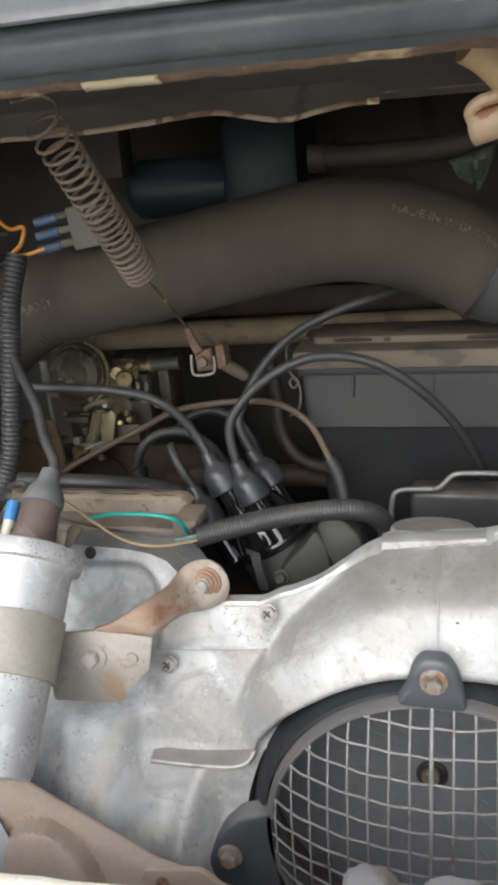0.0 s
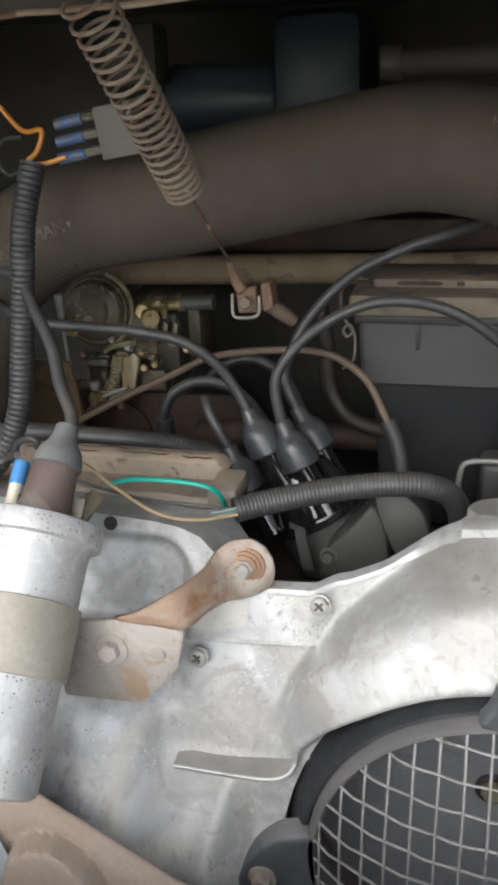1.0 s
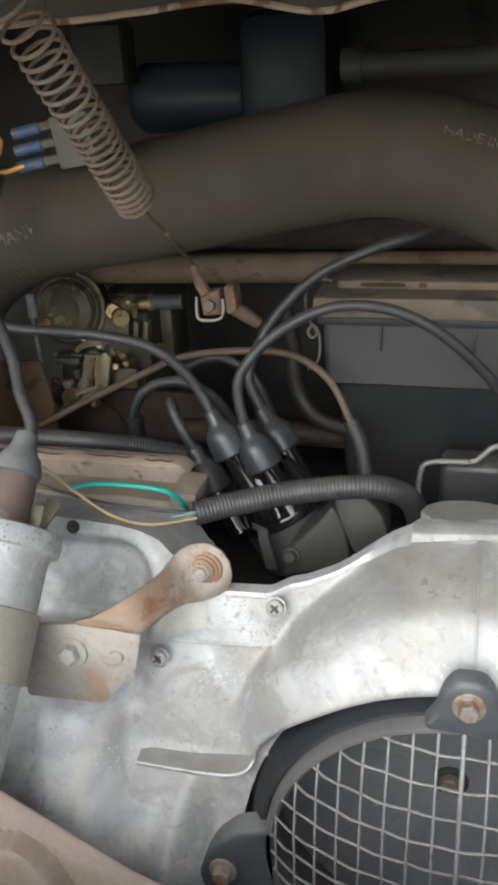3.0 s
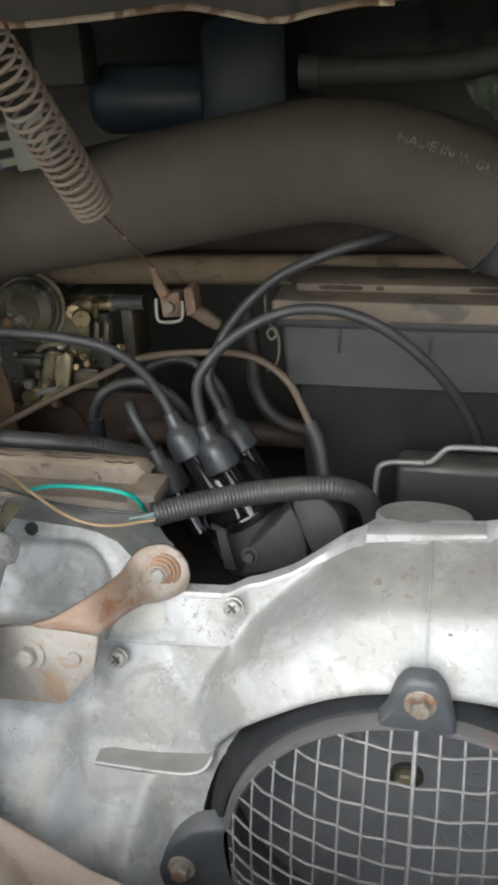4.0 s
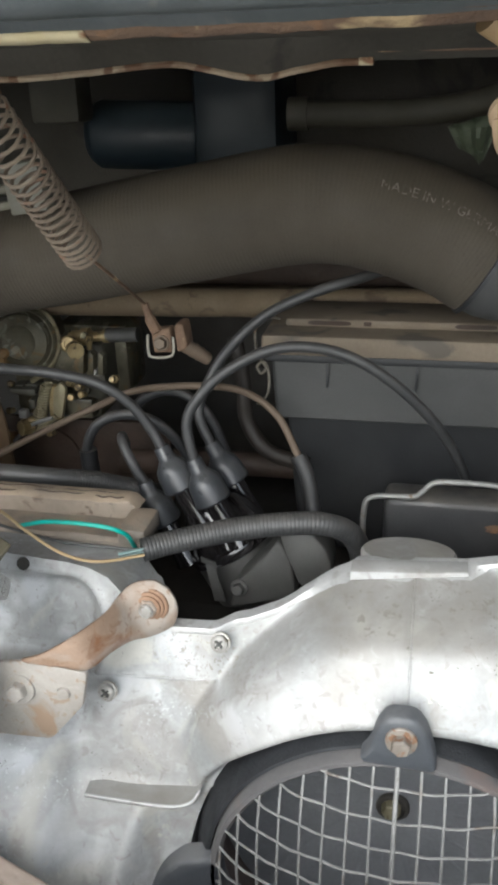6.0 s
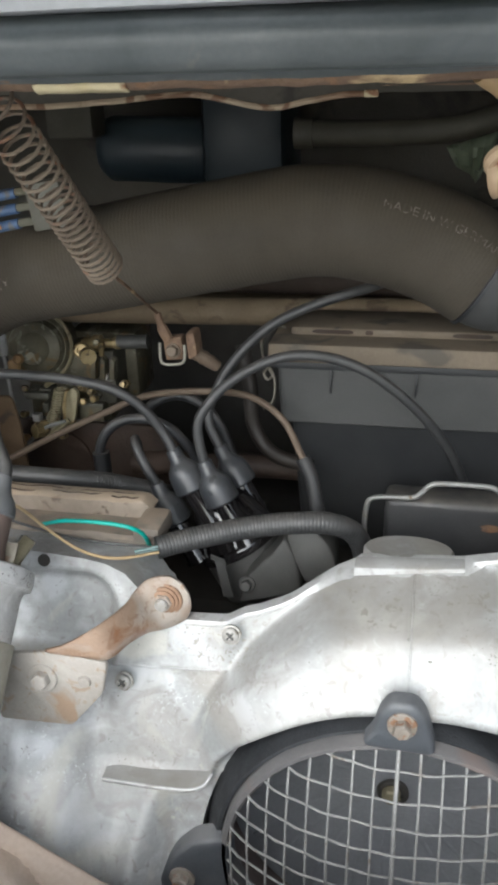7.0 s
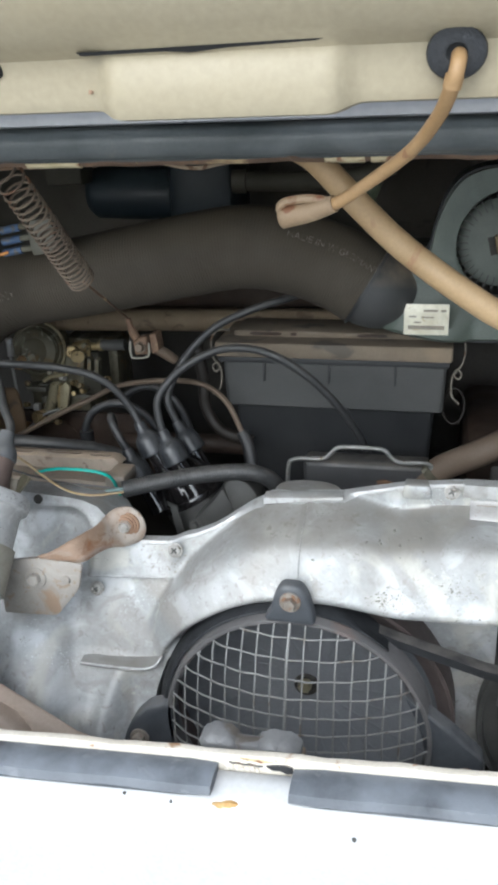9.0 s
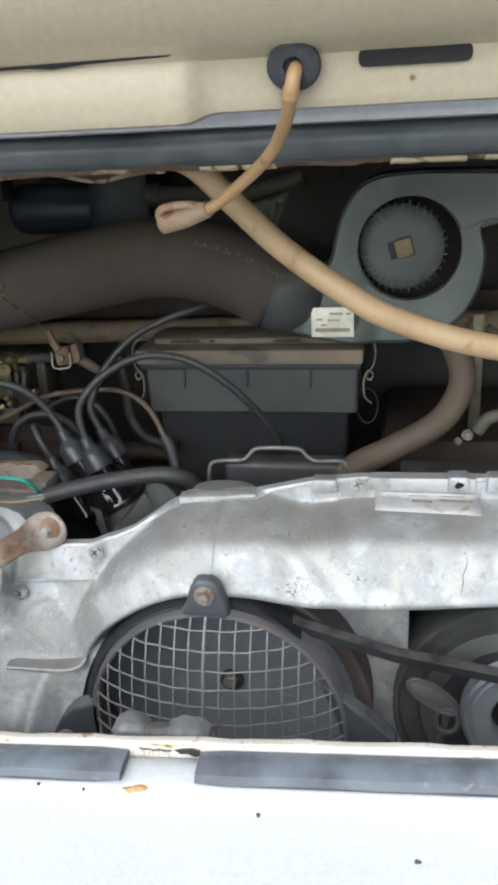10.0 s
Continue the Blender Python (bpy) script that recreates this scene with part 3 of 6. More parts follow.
part("inner_flange", bm_tube([Vector(p) for p in edge], 0.0017, 8), INNER_EDGE, body, "wavy inner flange edge, rusty cream paint")
part("flange_tip", bm_box((-0.0365, 0.5065, 1.1190), (-0.0295, 0.5100, 1.1226), 0.0008), PATCH, body, "pale torn end of the inner flange")
part("rear_flange", bm_tube([Vector((x, 0.5050, 1.1255 - 0.012 * (x + 0.03) + 0.0006 * noise.noise(Vector((x * 60, 1, 1))))) for x in (-0.030 + 0.01 * k for k in range(40))], 0.0014, 8), RUST, body, "rust-brown flange further along")

# bay walls; the upper bulkhead is split off to carry the lighter colour
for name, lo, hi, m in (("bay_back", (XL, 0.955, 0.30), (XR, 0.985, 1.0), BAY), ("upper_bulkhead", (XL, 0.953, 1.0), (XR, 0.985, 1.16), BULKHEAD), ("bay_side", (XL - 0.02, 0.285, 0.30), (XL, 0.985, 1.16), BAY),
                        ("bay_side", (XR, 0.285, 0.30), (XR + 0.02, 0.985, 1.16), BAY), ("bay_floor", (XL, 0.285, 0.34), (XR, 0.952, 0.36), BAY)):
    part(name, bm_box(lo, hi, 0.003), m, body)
for x0 in (XL - 0.05, XR + 0.025):
    part("side_panel", bm_box((x0, 0.34, 0.34), (x0 + 0.025, 1.12, 1.19), 0.008), WHITE, body, "plain white side panel")
for sx in (XL, XR):
    part("corner_post", bm_box((sx - 0.06, 0.25, 0.0), (sx + 0.06, 0.335, 1.16), 0.02), WHITE, body)

# ---- lid ----
rows = []
for i in range(401):
    x = XL + 0.03 + (XR - XL - 0.06) * i / 400
    b = smooth(-0.051, -0.038, x) * (1 - smooth(0.050, 0.064, x))
    zb = 1.1550 - 0.0042 * b
    f = 0.009 * b
    rows.append([(x, 0.262, zb + 0.004), (x, 0.256 - f * 0.3, zb + 0.0005), (x, 0.250 - f, zb + 0.001), (x, 0.247 - f, zb + 0.006), (x, 0.247 - f, 1.172),
                 (x, 0.245 - f * 0.5, 1.1765), (x, 0.238, 1.180), (x, 0.230, 1.184), (x, 0.216, 1.20), (x, 0.17, 1.29), (x, 0.11, 1.42), (x, 0.04, 1.60), (x, -0.02, 1.78)])
lid = thick(part("engine_lid", bm_loft(rows), CREAM, body, "cream-painted inner side of the raised engine lid"), 0.0015, 1.0)
rows = []
for i in range(25):
    x = XL + 0.02 + (XR - XL - 0.04) * i / 24
    rows.append([(x, 0.275, 1.165), (x, 0.268, 1.20), (x, 0.25, 1.25), (x, 0.21, 1.33), (x, 0.15, 1.46), (x, 0.07, 1.64), (x, -0.02, 1.80)])
part("outer_skin", bm_loft(rows), WHITE, lid, "white outer skin")
# black strip painting the crease shadow under the pressed swelling
bm = bm_prism([(-0.054, 1.1785), (-0.02, 1.1787), (0.020, 1.1791), (0.050, 1.1795), (0.046, 1.1786), (0.010, 1.1777), (-0.005, 1.1766), (-0.016, 1.1774), (-0.052, 1.1772)], 0.2385, 0.2425)
part("crease_shade", bm, VOID, lid, "dark strip along the pressing for the crease's shadow")
bm = bm_prism(rounded([(0.126, 1.1704), (0.172, 1.1704), (0.172, 1.1772), (0.126, 1.1772)], 0.0034), 0.2446, 0.249, 0.0004)
part("slot", bm, VOID, lid, "dark oblong slot")
bm = bm_prism(rounded([(-0.138, 1.1704), (-0.092, 1.1704), (-0.092, 1.1772), (-0.138, 1.1772)], 0.0034), 0.2446, 0.249, 0.0004)
part("slot", bm, VOID, lid, "dark oblong slot")
bm = bm_lathe([(0.012, -0.003), (0.0125, 0.0), (0.0118, 0.003), (0.008, 0.0045), (0.0045, 0.004), (0.0045, 0.001), (0, 0.001)], axis_matrix((0.0995, 0.2415, 1.1722), (0, -1, -0.1)) @ Matrix.Diagonal((0.92, 0.80, 1, 1)), 28)
part("grommet", bm, FOAM, lid, "black rubber grommet")

for sx, sz, rx, rz in ((-0.052, 1.1635, 0.0009, 0.0008), (0.148, 1.1655, 0.0010, 0.0009)):
    o = [(sx + rx * math.cos(q) * (1 + 0.3 * math.sin(3 * q + sx * 90)), sz + rz * math.sin(q)) for q in (2 * math.pi * k / 14 for k in range(14))]
    yy = 0.2465 - 0.009 * smooth(-0.049, -0.039, sx) * (1 - smooth(0.051, 0.062, sx))
    part("rust_stain", bm_prism(o, yy - 0.0011, yy + 0.004), RUST_DARK, lid, "small rust stain in the cream paint")

cable = thing("lid_hose", "yellowed rubber hose hanging cut off from the lid grommet", "hose")
p = spline([(0.1005, 0.2420, 1.1715), (0.1002, 0.2335, 1.1680), (0.0985, 0.2345, 1.1605), (0.094, 0.250, 1.150), (0.083, 0.272, 1.136), (0.063, 0.295, 1.121), (0.043, 0.308, 1.109), (0.020, 0.316, 1.104)], 8)
part("hose", bm_tube(p, 0.0031, 14), LID_HOSE, cable)
thick(part("sleeve", bm_tube(spline([(0.045, 0.307, 1.110), (0.032, 0.312, 1.1055), (0.0175, 0.317, 1.103)], 6), [0.0037 + 0.0022 * (k / 12) ** 1.4 for k in range(13)], 18, None, False), TORN, cable, "flared open sleeve at the cut end"), 0.0011, 0)
part("torn_strip", bm_tube(spline([(0.0180, 0.3165, 1.1040), (0.0165, 0.3130, 1.1075), (0.0205, 0.3110, 1.1108), (0.0320, 0.3100, 1.1122), (0.0440, 0.3075, 1.1108)], 6), [0.0016] + [0.0023] * 22 + [0.0016, 0.0010], 8), TORN, cable, "torn strip of the sleeve curling back")
part("collar", bm_tube(spline([(0.0992, 0.2336, 1.1640), (0.0983, 0.2350, 1.1597)], 3), 0.0036, 14), LID_HOSE, cable)

tan = thing("tan_hose", "thick yellowed rubber hose crossing the bay opening", "hose")
p = spline([(0.016, 0.372, 1.1335), (0.026, 0.376, 1.1265), (0.046, 0.380, 1.1055), (0.074, 0.375, 1.0800), (0.110, 0.37, 1.0545), (0.145, 0.37, 1.0350), (0.21, 0.37, 1.0170), (0.32, 0.39, 1.005), (0.46, 0.48, 1.0), (0.60, 0.62, 0.99), (0.715, 0.66, 0.985)], 8)
part("hose", bm_tube(p, 0.0076, 18), TAN_HOSE, tan)

# ---- fan shroud ----
shroud = thing("fan_shroud", "weathered cast aluminium cooling fan shroud with duct", "engine cowling")
HX, HZ, HR = 0.002, 0.671, 0.1245
TOP = [(-0.45, 0.845), (-0.30, 0.852), (-0.245, 0.851), (-0.190, 0.848), (-0.176, 0.8455), (-0.166, 0.838), (-0.158, 0.828), (-0.150, 0.8235), (-0.135, 0.822), (-0.108, 0.8232), (-0.091, 0.8268), (-0.074, 0.8338), (-0.058, 0.8435), (-0.044, 0.8515),
       (-0.0335, 0.8560), (-0.0295, 0.8600), (0.030, 0.8640), (0.075, 0.874), (0.118, 0.879), (0.36, 0.882)]


def duct_bottom(x):
    return 0.7955 - 0.0065 * smooth(0.02, 0.085, x) + 0.010 * smooth(0.12, 0.25, x)


def rect_sdf(x, z, x0, x1, z0, z1, r):
    qx, qz = abs(x - (x0 + x1) / 2) - (x1 - x0) / 2 + r, abs(z - (z0 + z1) / 2) - (z1 - z0) / 2 + r
    return math.hypot(max(qx, 0), max(qz, 0)) + min(max(qx, qz), 0) - r


def shroud_y(x, z):
    plate = 0.4445 + (z - 0.735) * 0.34 + 0.012 * smooth(0.68, 0.60, z) + 0.10 * smooth(-0.268, -0.315, x)
    plate += 0.0085 * (1 - smooth(-0.006, 0.007, rect_sdf(x, z, -0.275, -0.184, 0.786, 0.837, 0.018)))
    plate -= 0.0026 * math.exp(-(rect_sdf(x, z, -0.281, -0.178, 0.780, 0.843, 0.022) / 0.0045) ** 2)
    plate -= 0.019 * math.exp(-((x + 0.234) / 0.028) ** 2) * smooth(0.60, 0.68, z) * (1 - smooth(0.74, 0.79, z))
    plate -= 0.34 * max(0.0, 0.728 - z) * smooth(-0.135, -0.165, x) + 0.25 * max(0.0, 0.772 - z) * smooth(-0.175, -0.205, x)
    groove = 0.004 * math.exp(-((x + 0.1945) / 0.0085) ** 2) * smooth(0.64, 0.70, z) * (1 - smooth(0.772, 0.786, z))
    ledge = 0.008 * smooth(-0.204, -0.164, x) * (1 - smooth(0.0, 0.0020, rect_sdf(x, z - 0.06 * (x + 0.178), -0.215, -0.06, 0.7890, 0.86, 0.002))) * (1 - smooth(-0.112, -0.096, x))
    fold = 0.005 * math.exp(-((x + 0.150 + 0.25 * (0.72 - z)) / 0.009) ** 2) * (1 - smooth(0.712, 0.726, z))
    plate += groove - fold
    if x < HX:
        d = math.hypot(x - HX, z - HZ) - HR
        w = 0.0677 - 0.0237 * smooth(0.0, -0.13, x)
    else:
        d = z - duct_bottom(x)
        w = interp(x, TOP) - duct_bottom(x) - 0.019 * smooth(0.03, 0.08, x)
    s = min(d / w, 1.0)
    crest = 0.72 + 0.13 * smooth(0.02, 0.10, x)
    rise = 0.0423 / (1 - crest + math.sqrt((1 - crest) ** 2 + 0.006))
    duct = 0.420 + 0.035 * (s - 0.15) + rise * (s - crest + math.sqrt((s - crest) ** 2 + 0.006))
    if s < 0.20:
        duct += 0.026 * (1 - max(s, -0.2) / 0.20) ** 2
    duct += 0.020 * smooth(0.800, 0.715, z) * smooth(-0.03, -0.115, x)
    if x > -0.03:
        y = duct if s >= 0 else 0.487
        if x > HX + 0.05 and s < 0.0:
            y = 0.455 + 0.035 * smooth(0.0, 0.06, -s)
        return y
    k = 0.006
    h = max(k - abs(plate - duct), 0) / k
    y = min(plate, duct) - h * h * k / 4 - ledge * smooth(-0.012, -0.002, duct - plate)
    return y + (duct - y) * smooth(-0.07, -0.03, x)


STEP = 0.002
bm = bmesh.new()
nx, nz = int(0.80 / STEP), 150
grid = []
for i in range(nx + 1):
    x = -0.44 + i * STEP
    top = interp(x, TOP)
    col = []
    for j in range(nz + 1):
        z = 0.55 + (top - 0.55) * j / nz
        px, pz = x, z
        d = math.hypot(x - HX, z - HZ)
        if abs(d - HR) < STEP * 0.6:
            px, pz = HX + (x - HX) * HR / d, HZ + (z - HZ) * HR / d
        y = shroud_y(px, pz) + 0.0006 * noise.noise(Vector((px * 60, 1, pz * 60)))
        col.append(bm.verts.new((px, y, pz)))
    grid.append(col)
for i in range(nx):
    for j in range(nz):
        q = (grid[i][j], grid[i + 1][j], grid[i + 1][j + 1], grid[i][j + 1])
        c = sum((v.co for v in q), Vector()) / 4
        if math.hypot(c.x - HX, c.z - HZ) < HR - 0.0002 or (c.x > 0.158 and c.z < duct_bottom(c.x)) or (c.x > 0.0 and c.z < 0.60):
            continue
        bm.faces.new(q)
bmesh.ops.delete(bm, geom=[v for v in bm.verts if not v.link_faces], context="VERTS")
rim = [e for e in bm.edges if e.is_boundary]
ex = bmesh.ops.extrude_edge_only(bm, edges=rim)
for v in (g for g in ex["geom"] if isinstance(g, bmesh.types.BMVert)):
    if math.hypot(v.co.x - HX, v.co.z - HZ) < HR + 0.004 or v.co.z < interp(v.co.x, TOP) - 0.01:
        v.co.y += 0.045
    else:
        v.co.y += 0.023 + 0.020 * smooth(-0.192, -0.162, v.co.x) - 0.037 * smooth(-0.155, -0.140, v.co.x)
casting = part("casting", bm, ALU, shroud, "", 50)
# bright machined top edge
def edge_band(x):
    """Height of the bright worn band under the top edge."""
    wear = 0.0010 * noise.noise(Vector((x * 140, 2, 0))) + 0.0007 * noise.noise(Vector((x * 420, 5, 0)))
    return 0.0030 + 0.6 * wear


e = [-0.135 + 0.0025 * i for i in range(201)]
rows = []
for x in e:
    top, h = interp(x, TOP), edge_band(x)
    rows.append([(x, shroud_y(x, top - h) - 0.0004, top - h), (x, shroud_y(x, top - h * 0.5) - 0.0010, top - h * 0.5), (x, shroud_y(x, top) - 0.0004, top + 0.0006), (x, shroud_y(x, top) + 0.007, top + 0.0013), (x, shroud_y(x, top) + 0.0075, top - 0.003)])
part("top_edge", bm_loft(rows), ALU_EDGE, shroud, "bright worn top edge")
FRONT = spline([(-0.1850, 0.4265, 0.7220), (-0.160, 0.4265, 0.7217), (-0.135, 0.4265, 0.7222), (-0.124, 0.4275, 0.7236), (-0.1175, 0.4295, 0.7268), (-0.1140, 0.4345, 0.7315)], 5)
part("rib", bm_loft([[(q.x, 0.462, q.z + 0.0040), tuple(q), (q.x, q.y, q.z - 0.0028), (q.x, 0.462, q.z + 0.0012)] for q in FRONT], True), ALU, shroud)
# brighter tube paints the lit front edge of the rib
part("rib_edge", bm_tube([q + Vector((0, 0.0004, -0.0008)) for q in FRONT], [0.0009] + [0.0011] * (len(FRONT) - 3) + [0.0008, 0.0003], 10), ALU_EDGE, shroud, "bright rib edge, its lit look put into the colour")
LIP = [Vector((x, shroud_y(x, 0.7905 + 0.06 * (x + 0.178)) + 0.0004, 0.7900 + 0.06 * (x + 0.178))) for x in (-0.1855 + 0.004 * i for i in range(19))]
part("ledge_lip", bm_tube(LIP, [0.0004] + [0.0011] * 16 + [0.0008, 0.0003], 8), ALU, shroud)
rows = []
for k in range(33):
    x = -0.0325 + 0.0635 * k / 32
    zb = interp(x, [(-0.0325, 0.8575), (0.0, 0.8605), (0.031, 0.8632)])
    zt = 0.8634 + 0.0020 * k / 32
    y = 0.4790 + 0.0050 * k / 32
    rows.append([(x, y + 0.010, zb - 0.004), (x, y + 0.001, zb - 0.0008), (x, y, zb), (x, y + 0.0004, zt - 0.001), (x, y + 0.0016, zt), (x, y + 0.011, zt + 0.0005)])
bm = bm_loft(rows, True)
for end in (0, len(rows) - 1):
    bm.verts.ensure_lookup_table()
    bm.faces.new([bm.verts[end * 6 + k] for k in range(6)])
part("boss_pad", bm, ALU, shroud, "bright worn pad under the boss")
bm = bm_lathe([(0.029, -0.03), (0.029, 0.001), (0.0275, 0.003), (0.0, 0.0035)], Matrix.Translation((-0.002, 0.518, 0.8530)) @ Matrix.Diagonal((0.97, 0.55, 1, 1)), 36)
part("boss", bm, ALU, shroud, "round closed boss")
part("parting_line", bm_tube([Vector((0.003, shroud_y(0.003, 0.80 + 0.006 * k) - 0.0002, 0.80 + 0.006 * k)) for k in range(11)], 0.0007, 6), ALU, shroud)
rng = random.Random(5)
bm = bmesh.new()
for cx, cz, sx, sz, count in ((0.076, 0.812, 0.009, 0.0030, 70), (0.067, 0.809, 0.005, 0.0025, 60), (0.118, 0.821, 0.007, 0.004, 50), (0.110, 0.846, 0.050, 0.003, 40), (0.196, 0.832, 0.0025, 0.013, 24), (0.03, 0.842, 0.02, 0.004, 16), (0.10, 0.802, 0.05, 0.003, 30)):
    for k in range(count):
        x, z, r = rng.gauss(cx, sx), rng.gauss(cz, sz), rng.uniform(0.00015, 0.00045) * rng.choice((0.6, 0.8, 1.0, 1.6))
        ring = []
        for j in range(7):
            q = 2 * math.pi * j / 7
            px, pz = x + r * rng.uniform(0.4, 2.2) * math.cos(q), z + r * rng.uniform(0.4, 1.4) * math.sin(q)
            ring.append(bm.verts.new((px, shroud_y(px, pz) - 0.0002, pz)))
        bm.faces.new(ring)
tagged(thick(part("corrosion", bm, PIT, shroud), 0.0004, 0), "dark corrosion scabs on the duct", "", "", "stuff")
n_up = (0, -0.93, 0.36)
for at in ((-0.105, 0.463, 0.817), (-0.174, 0.4525, 0.780), (0.1150, 0.4890, 0.8735)):
    cross_screw(shroud, at, n_up)
# lugs along the top right edge
for x0, x1, z0, y0 in ((0.0775, 0.0995, 0.8660, 0.4878), (0.1855, 0.2035, 0.8700, 0.4850), (0.2155, 0.246, 0.8690, 0.4870)):
    part("lug", bm_prism(rounded([(x0, z0), (x1, z0), (x1 - 0.001, 0.8835 if x0 > 0.1 else 0.8778), (x0 + 0.001, 0.8835 if x0 > 0.1 else 0.8778)], 0.003), y0, 0.50, 0.0015), ALU, shroud)
part("rail", bm_prism(rounded([(0.1235, 0.8705), (0.2080, 0.8700), (0.2080, 0.8812), (0.1235, 0.8806)], 0.0012), 0.4875, 0.50, 0.0008), ALU_EDGE, shroud, "bright flat face between the lugs")
part("lug_hole", bm_prism([(0.1947 + 0.0036 * math.cos(q) * (1 + 0.25 * math.sin(2 * q)), 0.8768 + 0.0026 * math.sin(q) * (1 + 0.2 * math.cos(3 * q))) for q in (2 * math.pi * k / 14 for k in range(14))], 0.4846, 0.4855), VOID, shroud)
part("crack", bm_tube([Vector((x, shroud_y(x, z) - 0.0001, z)) for x, z in ((0.1945, 0.815), (0.1960, 0.821), (0.1955, 0.826), (0.1985, 0.832), (0.1990, 0.838))], [0.0002, 0.0004, 0.0004, 0.0004, 0.0002], 5), PIT, shroud, "fine dark crack in the casting")


def on_duct(x0, x1, z0, z1, lift, n=6):
    """Sheet that lies on the duct, lift metres proud of it."""
    return bm_loft([[(x0 + (x1 - x0) * k / n, shroud_y(x0 + (x1 - x0) * k / n, z0 + (z1 - z0) * j / 4) - lift, z0 + (z1 - z0) * j / 4 + lift) for j in range(5)] for k in range(n + 1)])


plate = thick(part("type_plate", on_duct(0.129, 0.212, 0.8565, 0.8660, 0.0008), PLATE, shroud, "scuffed metal type plate with unreadable print"), 0.0006, 0)
for x0, x1, z in ((0.134, 0.149, 0.8610), (0.156, 0.170, 0.8628), (0.158, 0.174, 0.8595), (0.180, 0.206, 0.8600), (0.182, 0.20, 0.8625)):
    thick(part("print_bar", on_duct(x0, x1, z, z + 0.0006, 0.0014), INK, plate), 0.0003, 0)
# dark disc laid on the casting, the hole's shade in its colour
part("hole", bm_lathe([(0.0042, 0), (0.0042, 0.0007), (0, 0.0007)], axis_matrix((-0.2325, 0.4805, 0.8465), (0, -0.95, 0.3)), 18), BAY, shroud, "small open hole in the casting")

# ---- cooling fan and guard ----
GX, GZ, GR = 0.003, 0.689, 0.104
fan = thing("cooling_fan", "grey radial cooling fan behind the wire guard", "fan")
part("back_disc", bm_lathe([(0, 0.0), (0.03, 0.002), (0.06, 0.005), (0.090, 0.011), (0.118, 0.019), (0.1215, 0.018), (0.1215, 0.010), (0, -0.01)], axis_matrix((0.002, 0.506, 0.668), (0, -1, 0)), 48), FAN, fan)
part("hub", bm_lathe([(0.0112, -0.02), (0.0112, 0.002), (0.010, 0.0032), (0.0082, 0.0032), (0.0082, 0.001), (0, 0.001)], axis_matrix((-0.003, 0.505, 0.6645), (0, -1, 0)), 32), BAY, fan, "dark hub recess")
part("hub_bolt", bm_lathe([(0.0065, 0), (0.0065, 0.007), (0.0055, 0.008), (0, 0.008)], axis_matrix((-0.004, 0.504, 0.6660), (0, -1, 0)), 6), HUB, fan, "yellowish hub bolt")
for k in range(22):
    a = 2 * math.pi * k / 22 + 0.2
    rows = []
    for i in range(7):
        r = 0.034 + 0.080 * i / 6
        tw = a + 0.22 * i / 6
        ca, sa = math.cos(tw), math.sin(tw)
        y = interp(r, [(0.0, 0.506), (0.03, 0.504), (0.06, 0.501), (0.09, 0.495), (0.118, 0.487)])
        rows.append([(0.002 + r * ca - q * 0.0022 * sa, y - d, 0.668 + r * sa + q * 0.0022 * ca) for q, d in ((-1.8, -0.0012), (-0.7, 0.0001), (0.7, 0.0001), (1.8, -0.0012))])
    part("vane", bm_loft(rows), FAN, fan)

guard = thing("fan_guard", "domed pale wire mesh guard in a mauve-grey rim", "fan guard")
m = axis_matrix((GX, 0.415, GZ), (0, -1, 0))
part("rim", bm_lathe([(GR - 0.002, -0.006), (GR - 0.002, 0.003), (GR, 0.005), (GR + 0.0026, 0.005), (GR + 0.0038, 0.002), (GR + 0.0042, -0.02), (GR + 0.002, -0.02), (GR + 0.001, -0.006)], m, 72, None, True), RIM, guard)


def dome(x, z):
    q = ((x - GX) ** 2 + (z - GZ) ** 2) / GR ** 2
    return 0.411 - 0.033 * max(0.0, 1 - q) ** 0.8


for k in range(-9, 10):
    for way in (0, 1):
        CELL = (0.0121, 0.0138)[way]
        off = k * CELL + (-0.0030 if way == 0 else 0.0123)
        if abs(off) > GR - 0.004:
            continue
        h = math.sqrt(GR ** 2 - off ** 2)
        pts = []
        for i in range(23):
            q = -h + 2 * h * i / 22
            x, z = (GX + off, GZ + q) if way == 0 else (GX + q, GZ + off)
            weave = 0.0006 * math.cos(math.pi * (q / CELL + k)) + 0.0008 * noise.noise(Vector((x * 30, k, z * 30)))
            pts.append(Vector((x + (0.0006 * noise.noise(Vector((q * 20, k, 1))) if way == 0 else 0), dome(x, z) + weave, z + (0.0006 * noise.noise(Vector((q * 20, k, 9))) if way else 0))))
        part("wire", bm_tube(pts, 0.00078 if not (way == 0 and k == 0) else 0.0013, 6), MESH_WIRE, guard)


def guard_tab(at, spin):
    m = Matrix.Translation(at) @ Matrix.Rotation(spin, 4, "Y")
    o = rounded([(-0.0205, -0.0170), (-0.0190, -0.0192), (0.0185, -0.0205), (0.0170, -0.0110), (0.0125, 0.0045), (0.0068, 0.0125), (-0.0068, 0.0125), (-0.0122, 0.0045), (-0.0155, -0.0090)], 0.0040)
    tab = part("rubber_tab", bm_prism(o, -0.008, 0.003, 0.003, m), TAB, guard, "dusty black rubber mounting tab")
    hex_bolt(tab, m @ Vector((0, -0.0085, 0)), (0, -1, 0.05), 0.0050, 0.0080, "bolt", "rusty hexagon bolt", BOLT)


